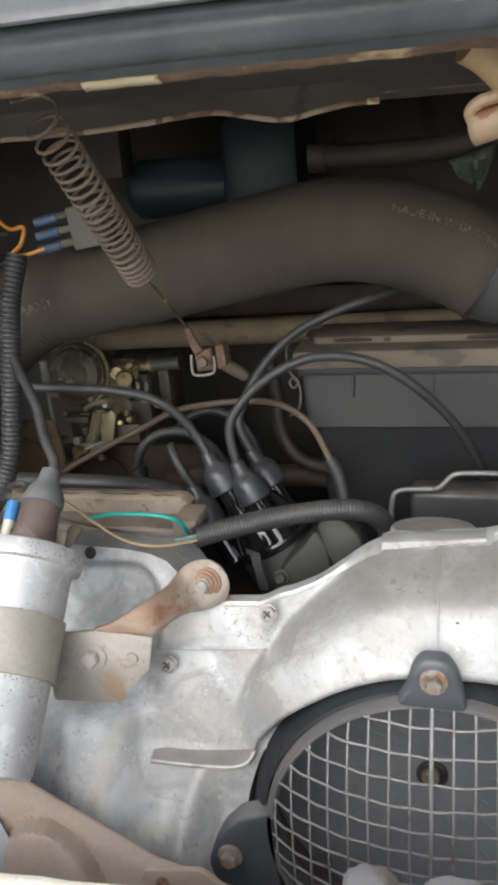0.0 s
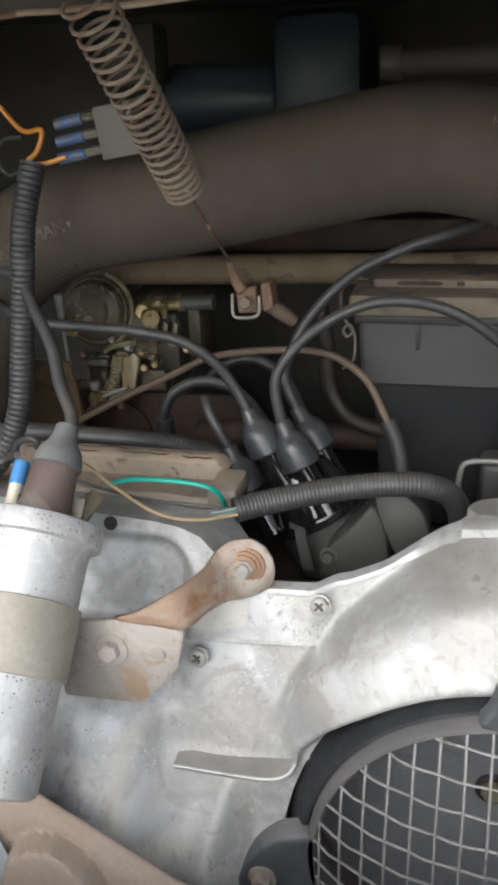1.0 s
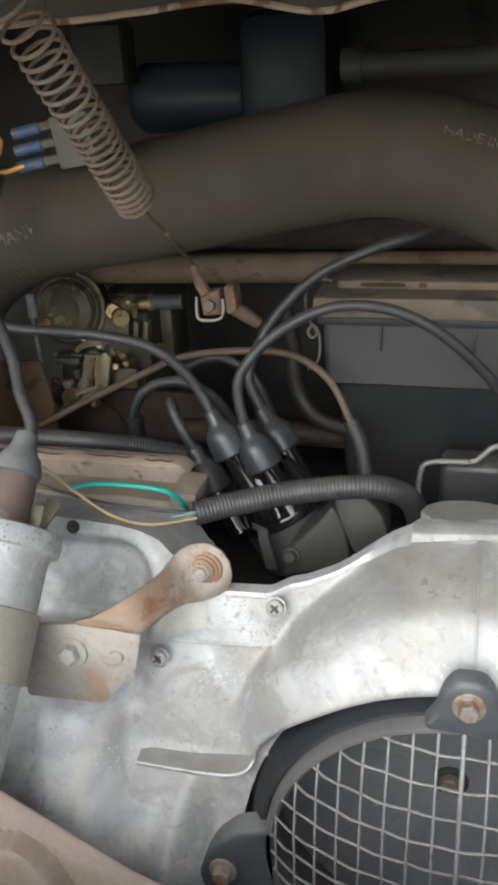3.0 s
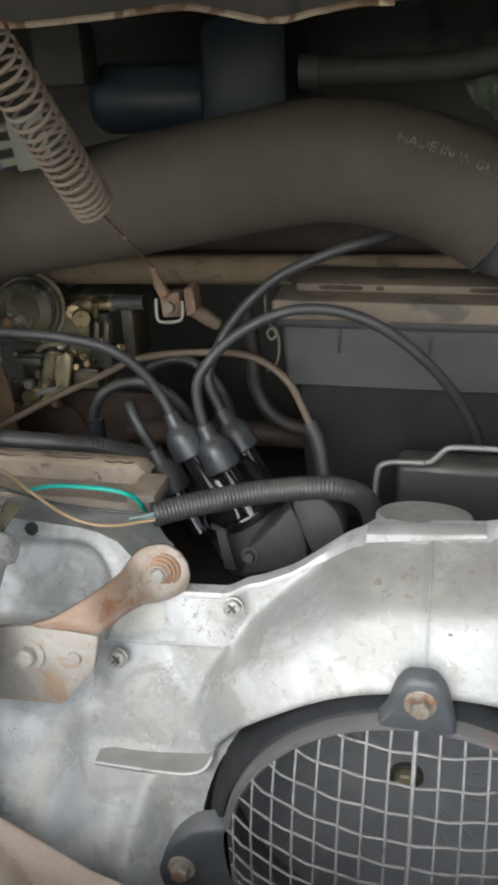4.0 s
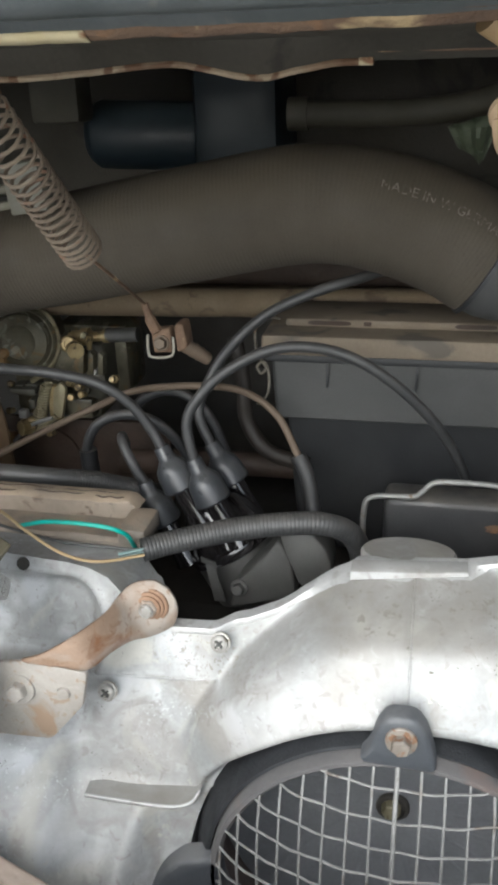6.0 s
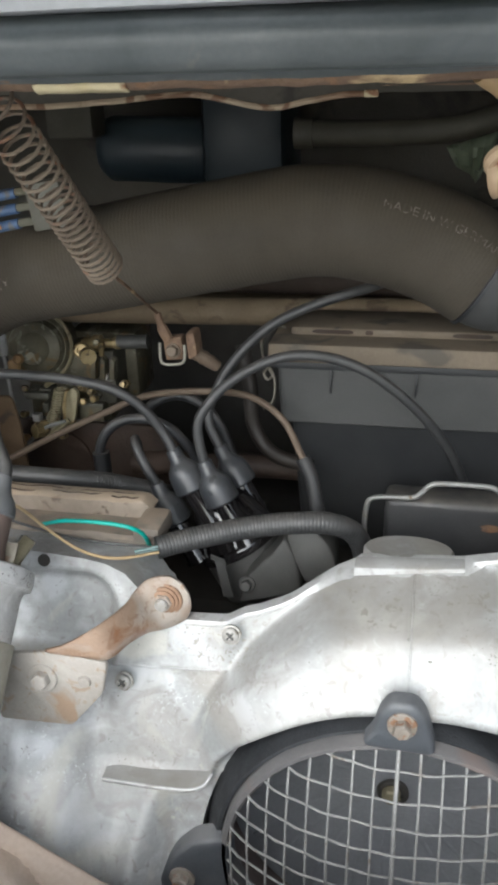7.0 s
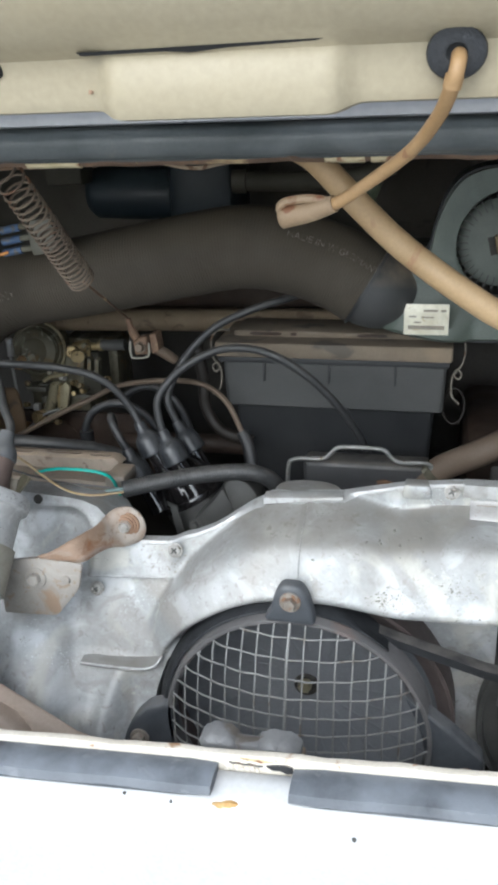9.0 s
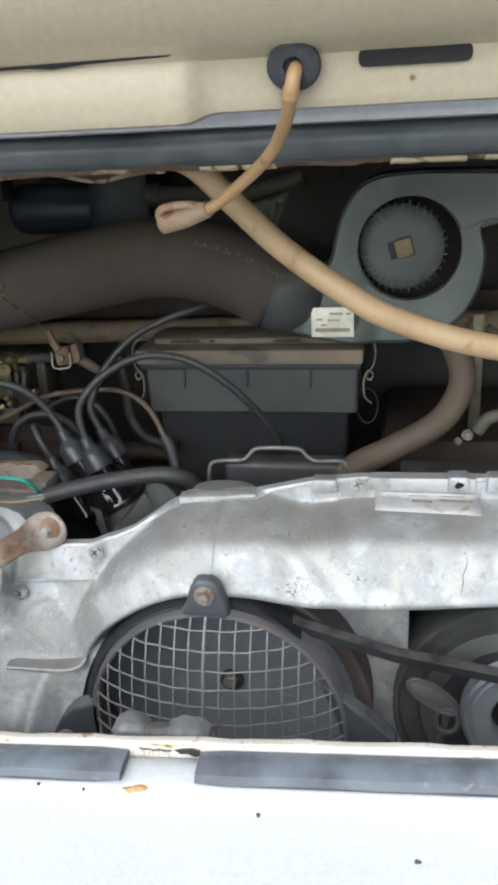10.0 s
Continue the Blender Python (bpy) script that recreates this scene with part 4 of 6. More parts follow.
guard_tab((0.001, 0.416, 0.8135), 0)
o = rounded([(-0.1465, 0.655), (-0.1420, 0.670), (-0.1340, 0.684), (-0.1220, 0.697), (-0.0990, 0.705), (-0.0970, 0.630), (-0.122, 0.620), (-0.142, 0.640)], 0.005)
tab = part("rubber_tab", bm_prism(o, 0.410, 0.424, 0.003), TAB, guard, "broad black rubber mounting tab")
hex_bolt(tab, (-0.1300, 0.4095, 0.6655), (0, -1, 0.05), 0.0056, 0.0084, "bolt", "rusty hexagon bolt", BOLT)
o = rounded([(0.086, 0.739), (0.098, 0.728), (0.125, 0.706), (0.149, 0.684), (0.150, 0.655), (0.118, 0.655), (0.104, 0.686), (0.100, 0.705)], 0.004)
tab = part("rubber_tab", bm_prism(o, 0.411, 0.426, 0.003), TAB, guard, "three-cornered black rubber mounting tab")
hex_bolt(tab, (0.136, 0.4105, 0.668), (0, -1, 0.05), 0.0056, 0.0084, "bolt", "rusty hexagon bolt", BOLT)

foam = thing("foam_gasket", "black foam gasket strip round the fan opening", "gasket")
rows = []
for i in range(65):
    q = radians(50 + 154 * i / 64)
    ca, sa = math.cos(q), math.sin(q)
    p0 = Vector((GX + (GR + 0.0048) * ca, 0.4175, GZ + (GR + 0.0048) * sa))
    p1 = Vector((HX + (HR - 0.0005) * ca, 0.447, HZ + (HR - 0.0005) * sa))
    if (p1 - p0).dot(Vector((ca, 0, sa))) < 0.003:
        p1 = p0 + Vector((ca * 0.003, 0.0295, sa * 0.003))
    out = Vector((ca, 0, sa)) * 0.002
    p1 = p0.lerp(p1, 0.12 + 0.88 * smooth(52, 92, 50 + 154 * i / 64))
    rows.append([p0 + Vector((0, 0.02, 0)), p0, p0.lerp(p1, 0.12) + out * 0.6 - Vector((0, 0.003, 0)), p0.lerp(p1, 0.45) + out - Vector((0, 0.0045, 0)), p0.lerp(p1, 0.8) + out * 0.6 - Vector((0, 0.002, 0)), p1, p1 + Vector((0, 0.02, 0))])
part("strip", bm_loft(rows), FOAM, foam)
bm = bm_lathe([(HR + 0.002, -0.09), (HR + 0.002, 0.0), (HR - 0.001, 0.0), (HR - 0.001, -0.09)], axis_matrix((HX, 0.455, HZ), (0, -1, 0)), 72, None, True)
part("throat", bm, THROAT, shroud, "brown-grey inner wall of the fan opening")
part("inlet_ring", bm_lathe([(0.1125, 0.0), (0.1140, 0.002), (HR - 0.0008, 0.008), (HR - 0.0008, 0.004), (0.1130, -0.003)], axis_matrix((HX, 0.462, HZ), (0, -1, 0)), 72, None, True), THROAT, shroud, "dirty brown inlet ring round the fan")

# ---- ignition coil ----
coil = thing("ignition_coil", "silver ignition coil can held by a weathered strap", "ignition coil")
u = Vector((0.0, 0.70, 0.714)).normalized()
m = axis_matrix((-0.2465, 0.340, 0.787), u)
m_top = axis_matrix((-0.2465, 0.340, 0.787), u) @ Matrix.Translation((0, 0, 0.12)) @ Matrix.Rotation(radians(-2.5), 4, "Y") @ Matrix.Translation((-0.001, 0, -0.12))
part("can", bm_lathe([(0, -0.0085), (0.0262, -0.0085), (0.0282, -0.0070), (0.0288, -0.0045), (0.0292, 0.108), (0.0305, 0.112), (0.0340, 0.113), (0.0347, 0.118), (0.0340, 0.123), (0.030, 0.1245), (0.026, 0.1235), (0, 0.1235)], m, 56), COIL_CAN, coil)
part("strap", bm_lathe([(0.0293, 0.0455), (0.0312, 0.0460), (0.0312, 0.0815), (0.0293, 0.082)], m, 56), COIL_STRAP, coil, "broad grey-brown clamp strap")
part("tower", bm_lathe([(0.0165, 0.121), (0.0150, 0.127), (0.0130, 0.138), (0.0118, 0.157), (0.0112, 0.159), (0, 0.159)], m_top, 32), BAKELITE, coil, "dark brown plastic terminal tower")
COIL_LEAD = [m_top @ Vector((-0.001, 0, 0.183)), m_top @ Vector((0, 0, 0.170))]
part("boot", bm_lathe([(0.0120, 0.1535), (0.0134, 0.1545), (0.0130, 0.159), (0.0112, 0.164), (0.0082, 0.168), (0.0068, 0.172), (0.0060, 0.178), (0, 0.178)], m_top, 28), DUSTY_BOOT, coil, "dusty grey rubber lead boot")
for k, (sx, colr) in enumerate(((0.0205, BLUE), (-0.018, CONNECTOR))):
    base = m @ Vector((sx, -0.004, 0.123))
    part("terminal", bm_box((-0.004, -0.0015, 0), (0.004, 0.0015, 0.016), 0.0006, axis_matrix(base, u)), OLD_WIRE, coil)
    if k == 0:
        part("barrel", bm_tube([base + u * 0.008, base + u * 0.0215], 0.0038, 12), PAPER, coil, "clear sleeve over the terminal")
        part("crimp", bm_tube([base + u * 0.021, base + u * 0.027, base + u * 0.034], 0.0042, 12), BLUE, coil, "blue insulated crimp connector")
    else:
        part("spade", bm_box((-0.006, -0.001, 0.0), (0.006, 0.001, 0.022), 0.0006, axis_matrix(base, u + Vector((0.5, 0, 0)))), ZINC, coil)

bracket = thing("coil_bracket", "rust-stained steel coil bracket bolted to the shroud", "bracket")
o = rounded([(-0.240, 0.774), (-0.193, 0.776), (-0.171, 0.803), (-0.166, 0.826), (-0.200, 0.829), (-0.240, 0.822)], 0.003)
part("plate", bm_prism(o, 0.4135, 0.4165, 0.0006), RUST_STEEL, bracket)
UPPER = spline([(-0.2040, 0.4142, 0.8297), (-0.1920, 0.4146, 0.8345), (-0.1770, 0.4175, 0.8435), (-0.1680, 0.4300, 0.8460), (-0.1635, 0.4450, 0.8455), (-0.1625, 0.4570, 0.8460), (-0.1575, 0.4635, 0.8500), (-0.1505, 0.4660, 0.8522), (-0.1425, 0.4670, 0.8522), (-0.1355, 0.4675, 0.8478)], 4)
LOWER = spline([(-0.2000, 0.4142, 0.8285), (-0.1800, 0.4148, 0.8278), (-0.1660, 0.4165, 0.8268), (-0.1590, 0.4300, 0.8280), (-0.1525, 0.4450, 0.8255), (-0.1455, 0.4570, 0.8205), (-0.1375, 0.4635, 0.8220), (-0.1325, 0.4660, 0.8260), (-0.1307, 0.4670, 0.8330), (-0.1317, 0.4675, 0.8410)], 4)
thick(part("arm", bm_loft([[p0.lerp(p1, k / 4) for k in range(5)] for p0, p1 in zip(UPPER, LOWER)]), RUST_ARM, bracket, "rust-stained twisted arm with a round eye"), 0.0026, 0)
m = axis_matrix((-0.1465, 0.4655, 0.8370), (-0.04, -1, 0.06))
part("washer", bm_lathe([(0.0112, -0.001), (0.0112, 0.0008), (0.0106, 0.0014), (0.0092, 0.0014), (0.0092, 0.0026), (0.0086, 0.0030), (0.0074, 0.0030), (0.0074, 0.0042), (0.0068, 0.0046), (0, 0.0046)], m, 32), RUST_DARK, bracket, "rusty stacked washers")
part("nut", bm_lathe([(0.0058, 0.0030), (0.0058, 0.0058), (0.0050, 0.0066), (0, 0.0066)], m, 6), RUST_ARM, bracket)
part("stud", bm_lathe([(0.0042, 0.006), (0.0042, 0.0088), (0.0035, 0.0095), (0, 0.0095)], m, 16), SCREW, bracket, "bright stud end")
hex_bolt(bracket, (-0.207, 0.413, 0.8105), (0, -1, 0.15), 0.0054, 0.0090, "bolt", "", RUST_STEEL)
part("rivet", bm_lathe([(0.004, 0), (0.0035, 0.0015), (0, 0.002)], axis_matrix((-0.181, 0.4132, 0.811), (0, -1, 0)), 14), RUST_STEEL, bracket)

# ---- lower left tinware ----
tin = thing("cooling_tin", "brown-grey engine tinware panel with a round swelling", "engine panel")
rows = []
for i in range(81):
    row = []
    for j in range(65):
        q = 0.15 * j / 64
        x0 = -0.295 + 0.75 * q
        x = x0 + (-0.118 - x0) * i / 80
        edge = 0.698 + 0.61 * (-0.168 - x) if x < -0.168 else 0.698 - 0.35 * (x + 0.168)
        d = math.hypot(x + 0.222, (q - 0.045) * 0.95)
        swell = 0.0120 * (1 - smooth(0.0265, 0.0315, d)) - 0.0012 * math.exp(-((d - 0.0325) / 0.002) ** 2)
        roll = 0.0045 * math.exp(-(q / 0.006) ** 2)
        row.append((x, 0.370 - 0.42 * q - swell * 0.88 + roll, edge - 0.90 * q + swell * 0.42 - roll * 0.4 + 0.0006 * noise.noise(Vector((x * 40, q * 40, 2)))))
    rows.append(row)
thick(part("panel", bm_loft(rows), BROWN_TIN, tin), 0.0015)
o = rounded([(-0.1695, 0.6950), (-0.134, 0.7005), (-0.121, 0.690), (-0.112, 0.668), (-0.110, 0.625), (-0.200, 0.625)], 0.003)
flap = part("flap", bm_prism(o, 0.3630, 0.3665, 0.001), BROWN_TIN, tin, "red-brown bent flap with a screw hole")
# added sheet for a blue-grey area whose part isn't known
rows = []
for j in range(17):
    q = 0.16 * j / 16
    x1 = -0.290 + 0.75 * q
    rows.append([(-0.46 + (x1 + 0.46) * i / 12, 0.374 - 0.42 * q, 0.7735 - 0.90 * q - 0.12 * (x1 + 0.295) + 0.15 * (x1 - (-0.46 + (x1 + 0.46) * i / 12))) for i in range(13)])
part("lower_sheet", bm_loft(rows), SHEET, tin, "blue-grey lower sheet added beside the tin")
part("screw_hole", bm_lathe([(0.0030, 0), (0.0042, 0.0004), (0.0046, 0.0012), (0.0030, 0.0014), (0.0026, 0.0002), (0, 0.0002)], axis_matrix((-0.1585, 0.3630, 0.6875), (0, -1, 0.1)), 18), RUST_ARM, flap, "rust-ringed screw hole")

# latch striker with two worn humps behind the sill
latch = thing("latch_striker", "worn grey latch striker with two rounded ears", "latch")
for cx, half, tall in ((-0.0240, 0.0125, 0.0105), (0.0139, 0.0146, 0.0098)):
    o = [(cx + half * math.cos(math.pi * k / 14) * (1 + 0.05 * math.sin(3 * k)), 0.7810 + tall * math.sin(math.pi * k / 14) ** 0.8 + 0.0006 * math.sin(k * 1.7)) for k in range(15)]
    part("ear", bm_prism(o, 0.281, 0.297, 0.005), EAR, latch)
part("bridge", bm_box((-0.015, 0.284, 0.770), (0.004, 0.295, 0.7868), 0.0025), EAR, latch)
part("base", bm_box((-0.034, 0.2785, 0.76), (0.030, 0.300, 0.778), 0.002), WORN_GREY, latch)

# ---- distributor and ignition leads ----
dist = thing("distributor", "black distributor with four capped towers and a clip", "distributor")
AX = Vector((-0.48, 0.06, 0.87)).normalized()
DC = Vector((-0.131, 0.603, 0.800))
m = axis_matrix(DC, AX)
part("cap", bm_lathe([(0.0, -0.003), (0.0335, -0.003), (0.0345, 0.0), (0.0335, 0.0035), (0.031, 0.005), (0.0290, 0.016), (0.0225, 0.034), (0.020, 0.037), (0.0, 0.038)], m, 40), TOWER, dist, "glossy black cap")
part("body", bm_lathe([(0.0, -0.075), (0.014, -0.075), (0.016, -0.05), (0.024, -0.042), (0.0315, -0.036), (0.032, -0.004), (0.0, -0.004)], m, 40), DARK_GREY, dist, "dull grey metal housing")
part("base_plate", bm_prism(rounded([(-0.123, 0.774), (-0.076, 0.788), (-0.080, 0.818), (-0.088, 0.832), (-0.101, 0.815), (-0.118, 0.796)], 0.004), 0.556, 0.575, 0.002), DARK_GREY, dist, "grey clamp plate")
hex_bolt(dist, (-0.1155, 0.555, 0.7925), (0, -1, 0.3), 0.0042, 0.0062, "bolt", "", DARK_GREY)
for strip in ([(-0.141, 0.817), (-0.131, 0.813), (-0.130, 0.809), (-0.141, 0.813)], [(-0.138, 0.813), (-0.131, 0.810), (-0.125, 0.782), (-0.133, 0.782)]):
    part("spring_clip", bm_prism(strip, 0.5515, 0.5530, 0.0003), DARK_GREY, dist, "flat steel spring clip")
vac = bm_prism(rounded([(-0.087, 0.8385), (-0.081, 0.818), (-0.073, 0.798), (-0.053, 0.800), (-0.0515, 0.817), (-0.056, 0.830), (-0.066, 0.8415), (-0.076, 0.8430)], 0.005), 0.554, 0.580, 0.0015)
part("vacuum_capsule", vac, DARK_GREY, dist, "dusty grey vacuum capsule")

BOOTS = {"front": (-0.152, 0.586, 0.873), "back": (-0.1490, 0.622, 0.869), "middle": (-0.177, 0.592, 0.878), "stub": (-0.191, 0.590, 0.850)}
BOOT_AX = {"front": (-0.42, 0.10, 0.90), "back": (-0.50, 0.10, 0.86), "middle": (-0.44, 0.10, 0.89), "stub": (-0.40, 0.05, 0.91)}
for k, top in BOOTS.items():
    a = Vector(BOOT_AX[k]).normalized()
    foot = Vector(top) - a * 0.027
    reach = max(0.02, (foot - DC).dot(AX) - 0.004)
    part("tower", bm_tube([foot, foot - AX * reach * 0.9, foot - AX * reach], [0.0078, 0.0085, 0.0098], 20), TOWER, dist)

LEADS = {
    "front": ((-0.1560, 0.5880, 0.9000), (-0.1470, 0.5920, 0.9180), (-0.1290, 0.5980, 0.9348), (-0.0980, 0.6020, 0.9497), (-0.0660, 0.6020, 0.9515), (-0.0360, 0.6020, 0.9415), (-0.0060, 0.6090, 0.9165), (0.0180, 0.6220, 0.8835), (0.0340, 0.6450, 0.8435), (0.0430, 0.6560, 0.8085)),
    "back": ((-0.158, 0.625, 0.890), (-0.155, 0.634, 0.907), (-0.141, 0.640, 0.932), (-0.114, 0.645, 0.9585), (-0.081, 0.650, 0.9750), (-0.048, 0.66, 0.9845), (-0.010, 0.69, 0.9900), (0.04, 0.73, 0.986)),
    "middle": ((-0.1845, 0.593, 0.892), (-0.197, 0.590, 0.911), (-0.217, 0.586, 0.926), (-0.246, 0.583, 0.933), (-0.276, 0.580, 0.936), (-0.307, 0.578, 0.938), (-0.330, 0.572, 0.946), (-0.337, 0.56, 0.962), (-0.322, 0.545, 0.978), (-0.298, 0.53, 0.980), (-0.278, 0.51, 0.964), (-0.2625, 0.495, 0.947), (-0.2535, 0.4815, 0.9315), *COIL_LEAD),
    "stub": ((-0.197, 0.590, 0.861), (-0.2030, 0.592, 0.872), (-0.2072, 0.596, 0.8785), (-0.2098, 0.602, 0.8800), (-0.2120, 0.609, 0.8765), (-0.2125, 0.614, 0.868)),
}
LABELS = {"front": "dusty black ignition lead arching over to the block", "back": "dusty black ignition lead running up behind the hose",
          "middle": "dusty black coil lead with a long bend", "stub": "short bent black ignition lead"}
for k, top in BOOTS.items():
    a = Vector(BOOT_AX[k]).normalized()
    lead = thing("ignition_lead", LABELS[k], "cable", "ignition leads")
    top = Vector(top)
    part("lead", bm_tube(spline([top - a * 0.01, top] + list(LEADS[k]), 8), 0.0037, 12), LEAD, lead)
    m = axis_matrix(top, -a)
    part("boot", bm_lathe([(0.0, -0.001), (0.0050, -0.001), (0.0056, 0.0), (0.0060, 0.008), (0.0078, 0.0105), (0.0110, 0.0145), (0.0124, 0.0190), (0.0130, 0.0290), (0.0134, 0.0312), (0.0125, 0.0325), (0.0, 0.0325)], m, 24), BOOT, lead, "grey-black rubber boot")
    if k == "back":
        part("contact", bm_lathe([(0.0062, 0.0325), (0.0062, 0.041), (0, 0.041)], m, 14), ALU_EDGE, lead, "bright metal contact")

# ---- looms and loose wires ----
loom = thing("wiring_loom", "black corrugated loom conduit with bare wire ends", "wiring")
p = spline([(-0.162, 0.500, 0.8512), (-0.140, 0.513, 0.853), (-0.103, 0.528, 0.8565), (-0.068, 0.535, 0.8590), (-0.051, 0.540, 0.8560), (-0.040, 0.548, 0.847), (-0.034, 0.556, 0.831), (-0.032, 0.57, 0.80)], 10)
part("conduit", bm_pleated(p, 0.0075, 0.0024, 0.00028), LEAD, loom)
part("green_wire", bm_tube(spline([(-0.236, 0.490, 0.8675), (-0.220, 0.490, 0.8715), (-0.202, 0.490, 0.8725), (-0.185, 0.490, 0.8720), (-0.174, 0.491, 0.8695), (-0.1695, 0.498, 0.8610), (-0.1700, 0.511, 0.8420), (-0.1680, 0.513, 0.8290), (-0.1610, 0.513, 0.8225)], 8), 0.0014, 8), TEAL, loom, "teal green wire")
part("yellow_wire", bm_tube(spline([(-0.256, 0.472, 0.868), (-0.2535, 0.478, 0.880), (-0.248, 0.480, 0.8855), (-0.238, 0.479, 0.881), (-0.225, 0.477, 0.872), (-0.203, 0.475, 0.860), (-0.181, 0.476, 0.856), (-0.158, 0.492, 0.853)], 8), 0.0010, 8), OCHRE, loom, "ochre wire")
part("grey_wire", bm_tube(spline([(-0.262, 0.495, 0.866), (-0.24, 0.493, 0.862), (-0.21, 0.488, 0.860), (-0.18, 0.488, 0.859), (-0.155, 0.497, 0.853)], 6), 0.0010, 8), LEAD, loom, "dark grey wire")
for dz in (0.0, 0.0028):
    part("bare_end", bm_tube([Vector((-0.172, 0.486, 0.853 + dz)), Vector((-0.156, 0.498, 0.8535 + dz * 0.5))], 0.0009, 8), BARE_WIRE, loom, "grey-teal stripped wire end")

loom2 = thing("wiring_loom", "upright black corrugated loom conduit beside the hose", "wiring")
p = spline([(-0.284, 0.542, 1.044), (-0.290, 0.532, 1.012), (-0.293, 0.525, 0.974), (-0.296, 0.518, 0.936), (-0.301, 0.510, 0.898), (-0.318, 0.500, 0.866), (-0.352, 0.495, 0.838), (-0.40, 0.50, 0.80)], 10)
part("conduit", bm_pleated(p, 0.0074, 0.0035, 0.0009), LEAD, loom2)
part("orange_wire", bm_tube(spline([(-0.36, 0.57, 1.118), (-0.335, 0.56, 1.098), (-0.314, 0.56, 1.078), (-0.297, 0.558, 1.061), (-0.282, 0.553, 1.061), (-0.284, 0.549, 1.050), (-0.289, 0.545, 1.044), (-0.280, 0.548, 1.043), (-0.268, 0.552, 1.046)], 8), 0.0015, 8), ORANGE, loom2, "orange wire")
part("dark_loop", bm_tube(spline([(-0.290, 0.545, 1.058), (-0.306, 0.55, 1.056), (-0.313, 0.552, 1.046), (-0.306, 0.55, 1.037), (-0.292, 0.542, 1.040)], 8), 0.0011, 8), LEAD, loom2)
conn = thing("plug_connector", "grey plastic plug with three blue crimped wires", "connector")
part("housing", bm_box((-0.012, -0.008, -0.0145), (0.012, 0.008, 0.0145), 0.0015, Matrix.Translation((-0.2345, 0.558, 1.0595)) @ Matrix.Rotation(radians(-8), 4, "Y")), CONNECTOR, conn)
for k in range(3):
    z = 1.0685 - 0.0095 * k
    part("crimp", bm_tube([Vector((-0.274, 0.556, z - 0.005)), Vector((-0.263, 0.557, z - 0.003)), Vector((-0.257, 0.557, z - 0.002))], 0.0034, 10), DULL_BLUE, conn, "blue crimp sleeve")
    part("blade", bm_tube([Vector((-0.259, 0.557, z - 0.002)), Vector((-0.245, 0.558, z))], 0.0027, 8), ZINC if k == 0 else OLIVE, conn)

sleeve = thing("battery_cable", "thick grey-black sleeved cable over the cover", "cable")
p = spline([(-0.44, 0.53, 0.835), (-0.40, 0.537, 0.855), (-0.36, 0.545, 0.868), (-0.33, 0.55, 0.870), (-0.295, 0.558, 0.867), (-0.255, 0.565, 0.863), (-0.225, 0.582, 0.853), (-0.203, 0.600, 0.840), (-0.190, 0.615, 0.830)], 8)
part("cable", bm_tube(p, 0.0066, 14), LEAD, sleeve)
part("corrugated_end", bm_pleated(spline([(-0.240, 0.5728, 0.8587), (-0.225, 0.582, 0.853), (-0.203, 0.600, 0.840), (-0.195, 0.609, 0.8345)], 8), 0.0072, 0.0019, 0.0005), LEAD, sleeve, "corrugated sleeve end")

clip_wires = thing("coil_feed_wires", "red and blue crimped feed wires beside the coil", "wiring")
part("blue_wire", bm_tube(spline([(-0.34, 0.44, 0.852), (-0.316, 0.443, 0.862), (-0.306, 0.444, 0.866)], 5), 0.0042, 10), BLUE, clip_wires, "blue insulated crimp")
part("bare_crimp", bm_tube([Vector((-0.306, 0.444, 0.866)), Vector((-0.292, 0.446, 0.871))], 0.0024, 8), PAPER, clip_wires)
part("red_wire", bm_tube(spline([(-0.345, 0.45, 0.872), (-0.322, 0.447, 0.878), (-0.312, 0.447, 0.880)], 5), 0.0038, 10), RED, clip_wires, "red insulated crimp")
part("black_wire", bm_tube(spline([(-0.312, 0.447, 0.880), (-0.295, 0.452, 0.885), (-0.283, 0.46, 0.893), (-0.272, 0.455, 0.900), (-0.266, 0.447, 0.903)], 6), 0.0020, 8), LEAD, clip_wires)
part("black_loop", bm_tube(spline([(-0.283, 0.47, 0.888), (-0.275, 0.465, 0.902), (-0.264, 0.463, 0.905), (-0.262, 0.465, 0.895)], 6), 0.0020, 8), LEAD, clip_wires)

cover = thing("breather_cover", "worn grey-brown rubber cover with a curled top edge", "engine cover")
def cover_layer(x1, y0, y1, z0, z1, r, seed):
    """Worn slab with a wavy top and a rounded end."""
    rows = []
    for i in range(31):
        x = -0.34 + (x1 + 0.34) * i / 30
        e = max(0.0, 1 - (x1 - x) / r)
        s = math.sqrt(max(0.0, 1 - e * e)) * 0.97 + 0.03
        w = 0.0011 * noise.noise(Vector((x * 45, seed, 0))) + 0.0005 * noise.noise(Vector((x * 160, seed, 4)))
        zm, h = (z0 + z1) / 2, (z1 - z0) / 2
        rows.append([(x, y0 + (0.001 + w) + 0.006 * e * e, zm + (q * h) * s + (w if q > 0 else 0)) for q in (-0.8, 0.0, 0.75)]
                    + [(x, y0 + 0.003, zm + h * s + w), (x, (y0 + y1) / 2, zm + h * s + 0.0012 + w), (x, y1, zm + h * s * 0.9), (x, y1, zm - h * s), (x, y0 + 0.004, zm - h * s)])
    return bm_loft(rows, True)


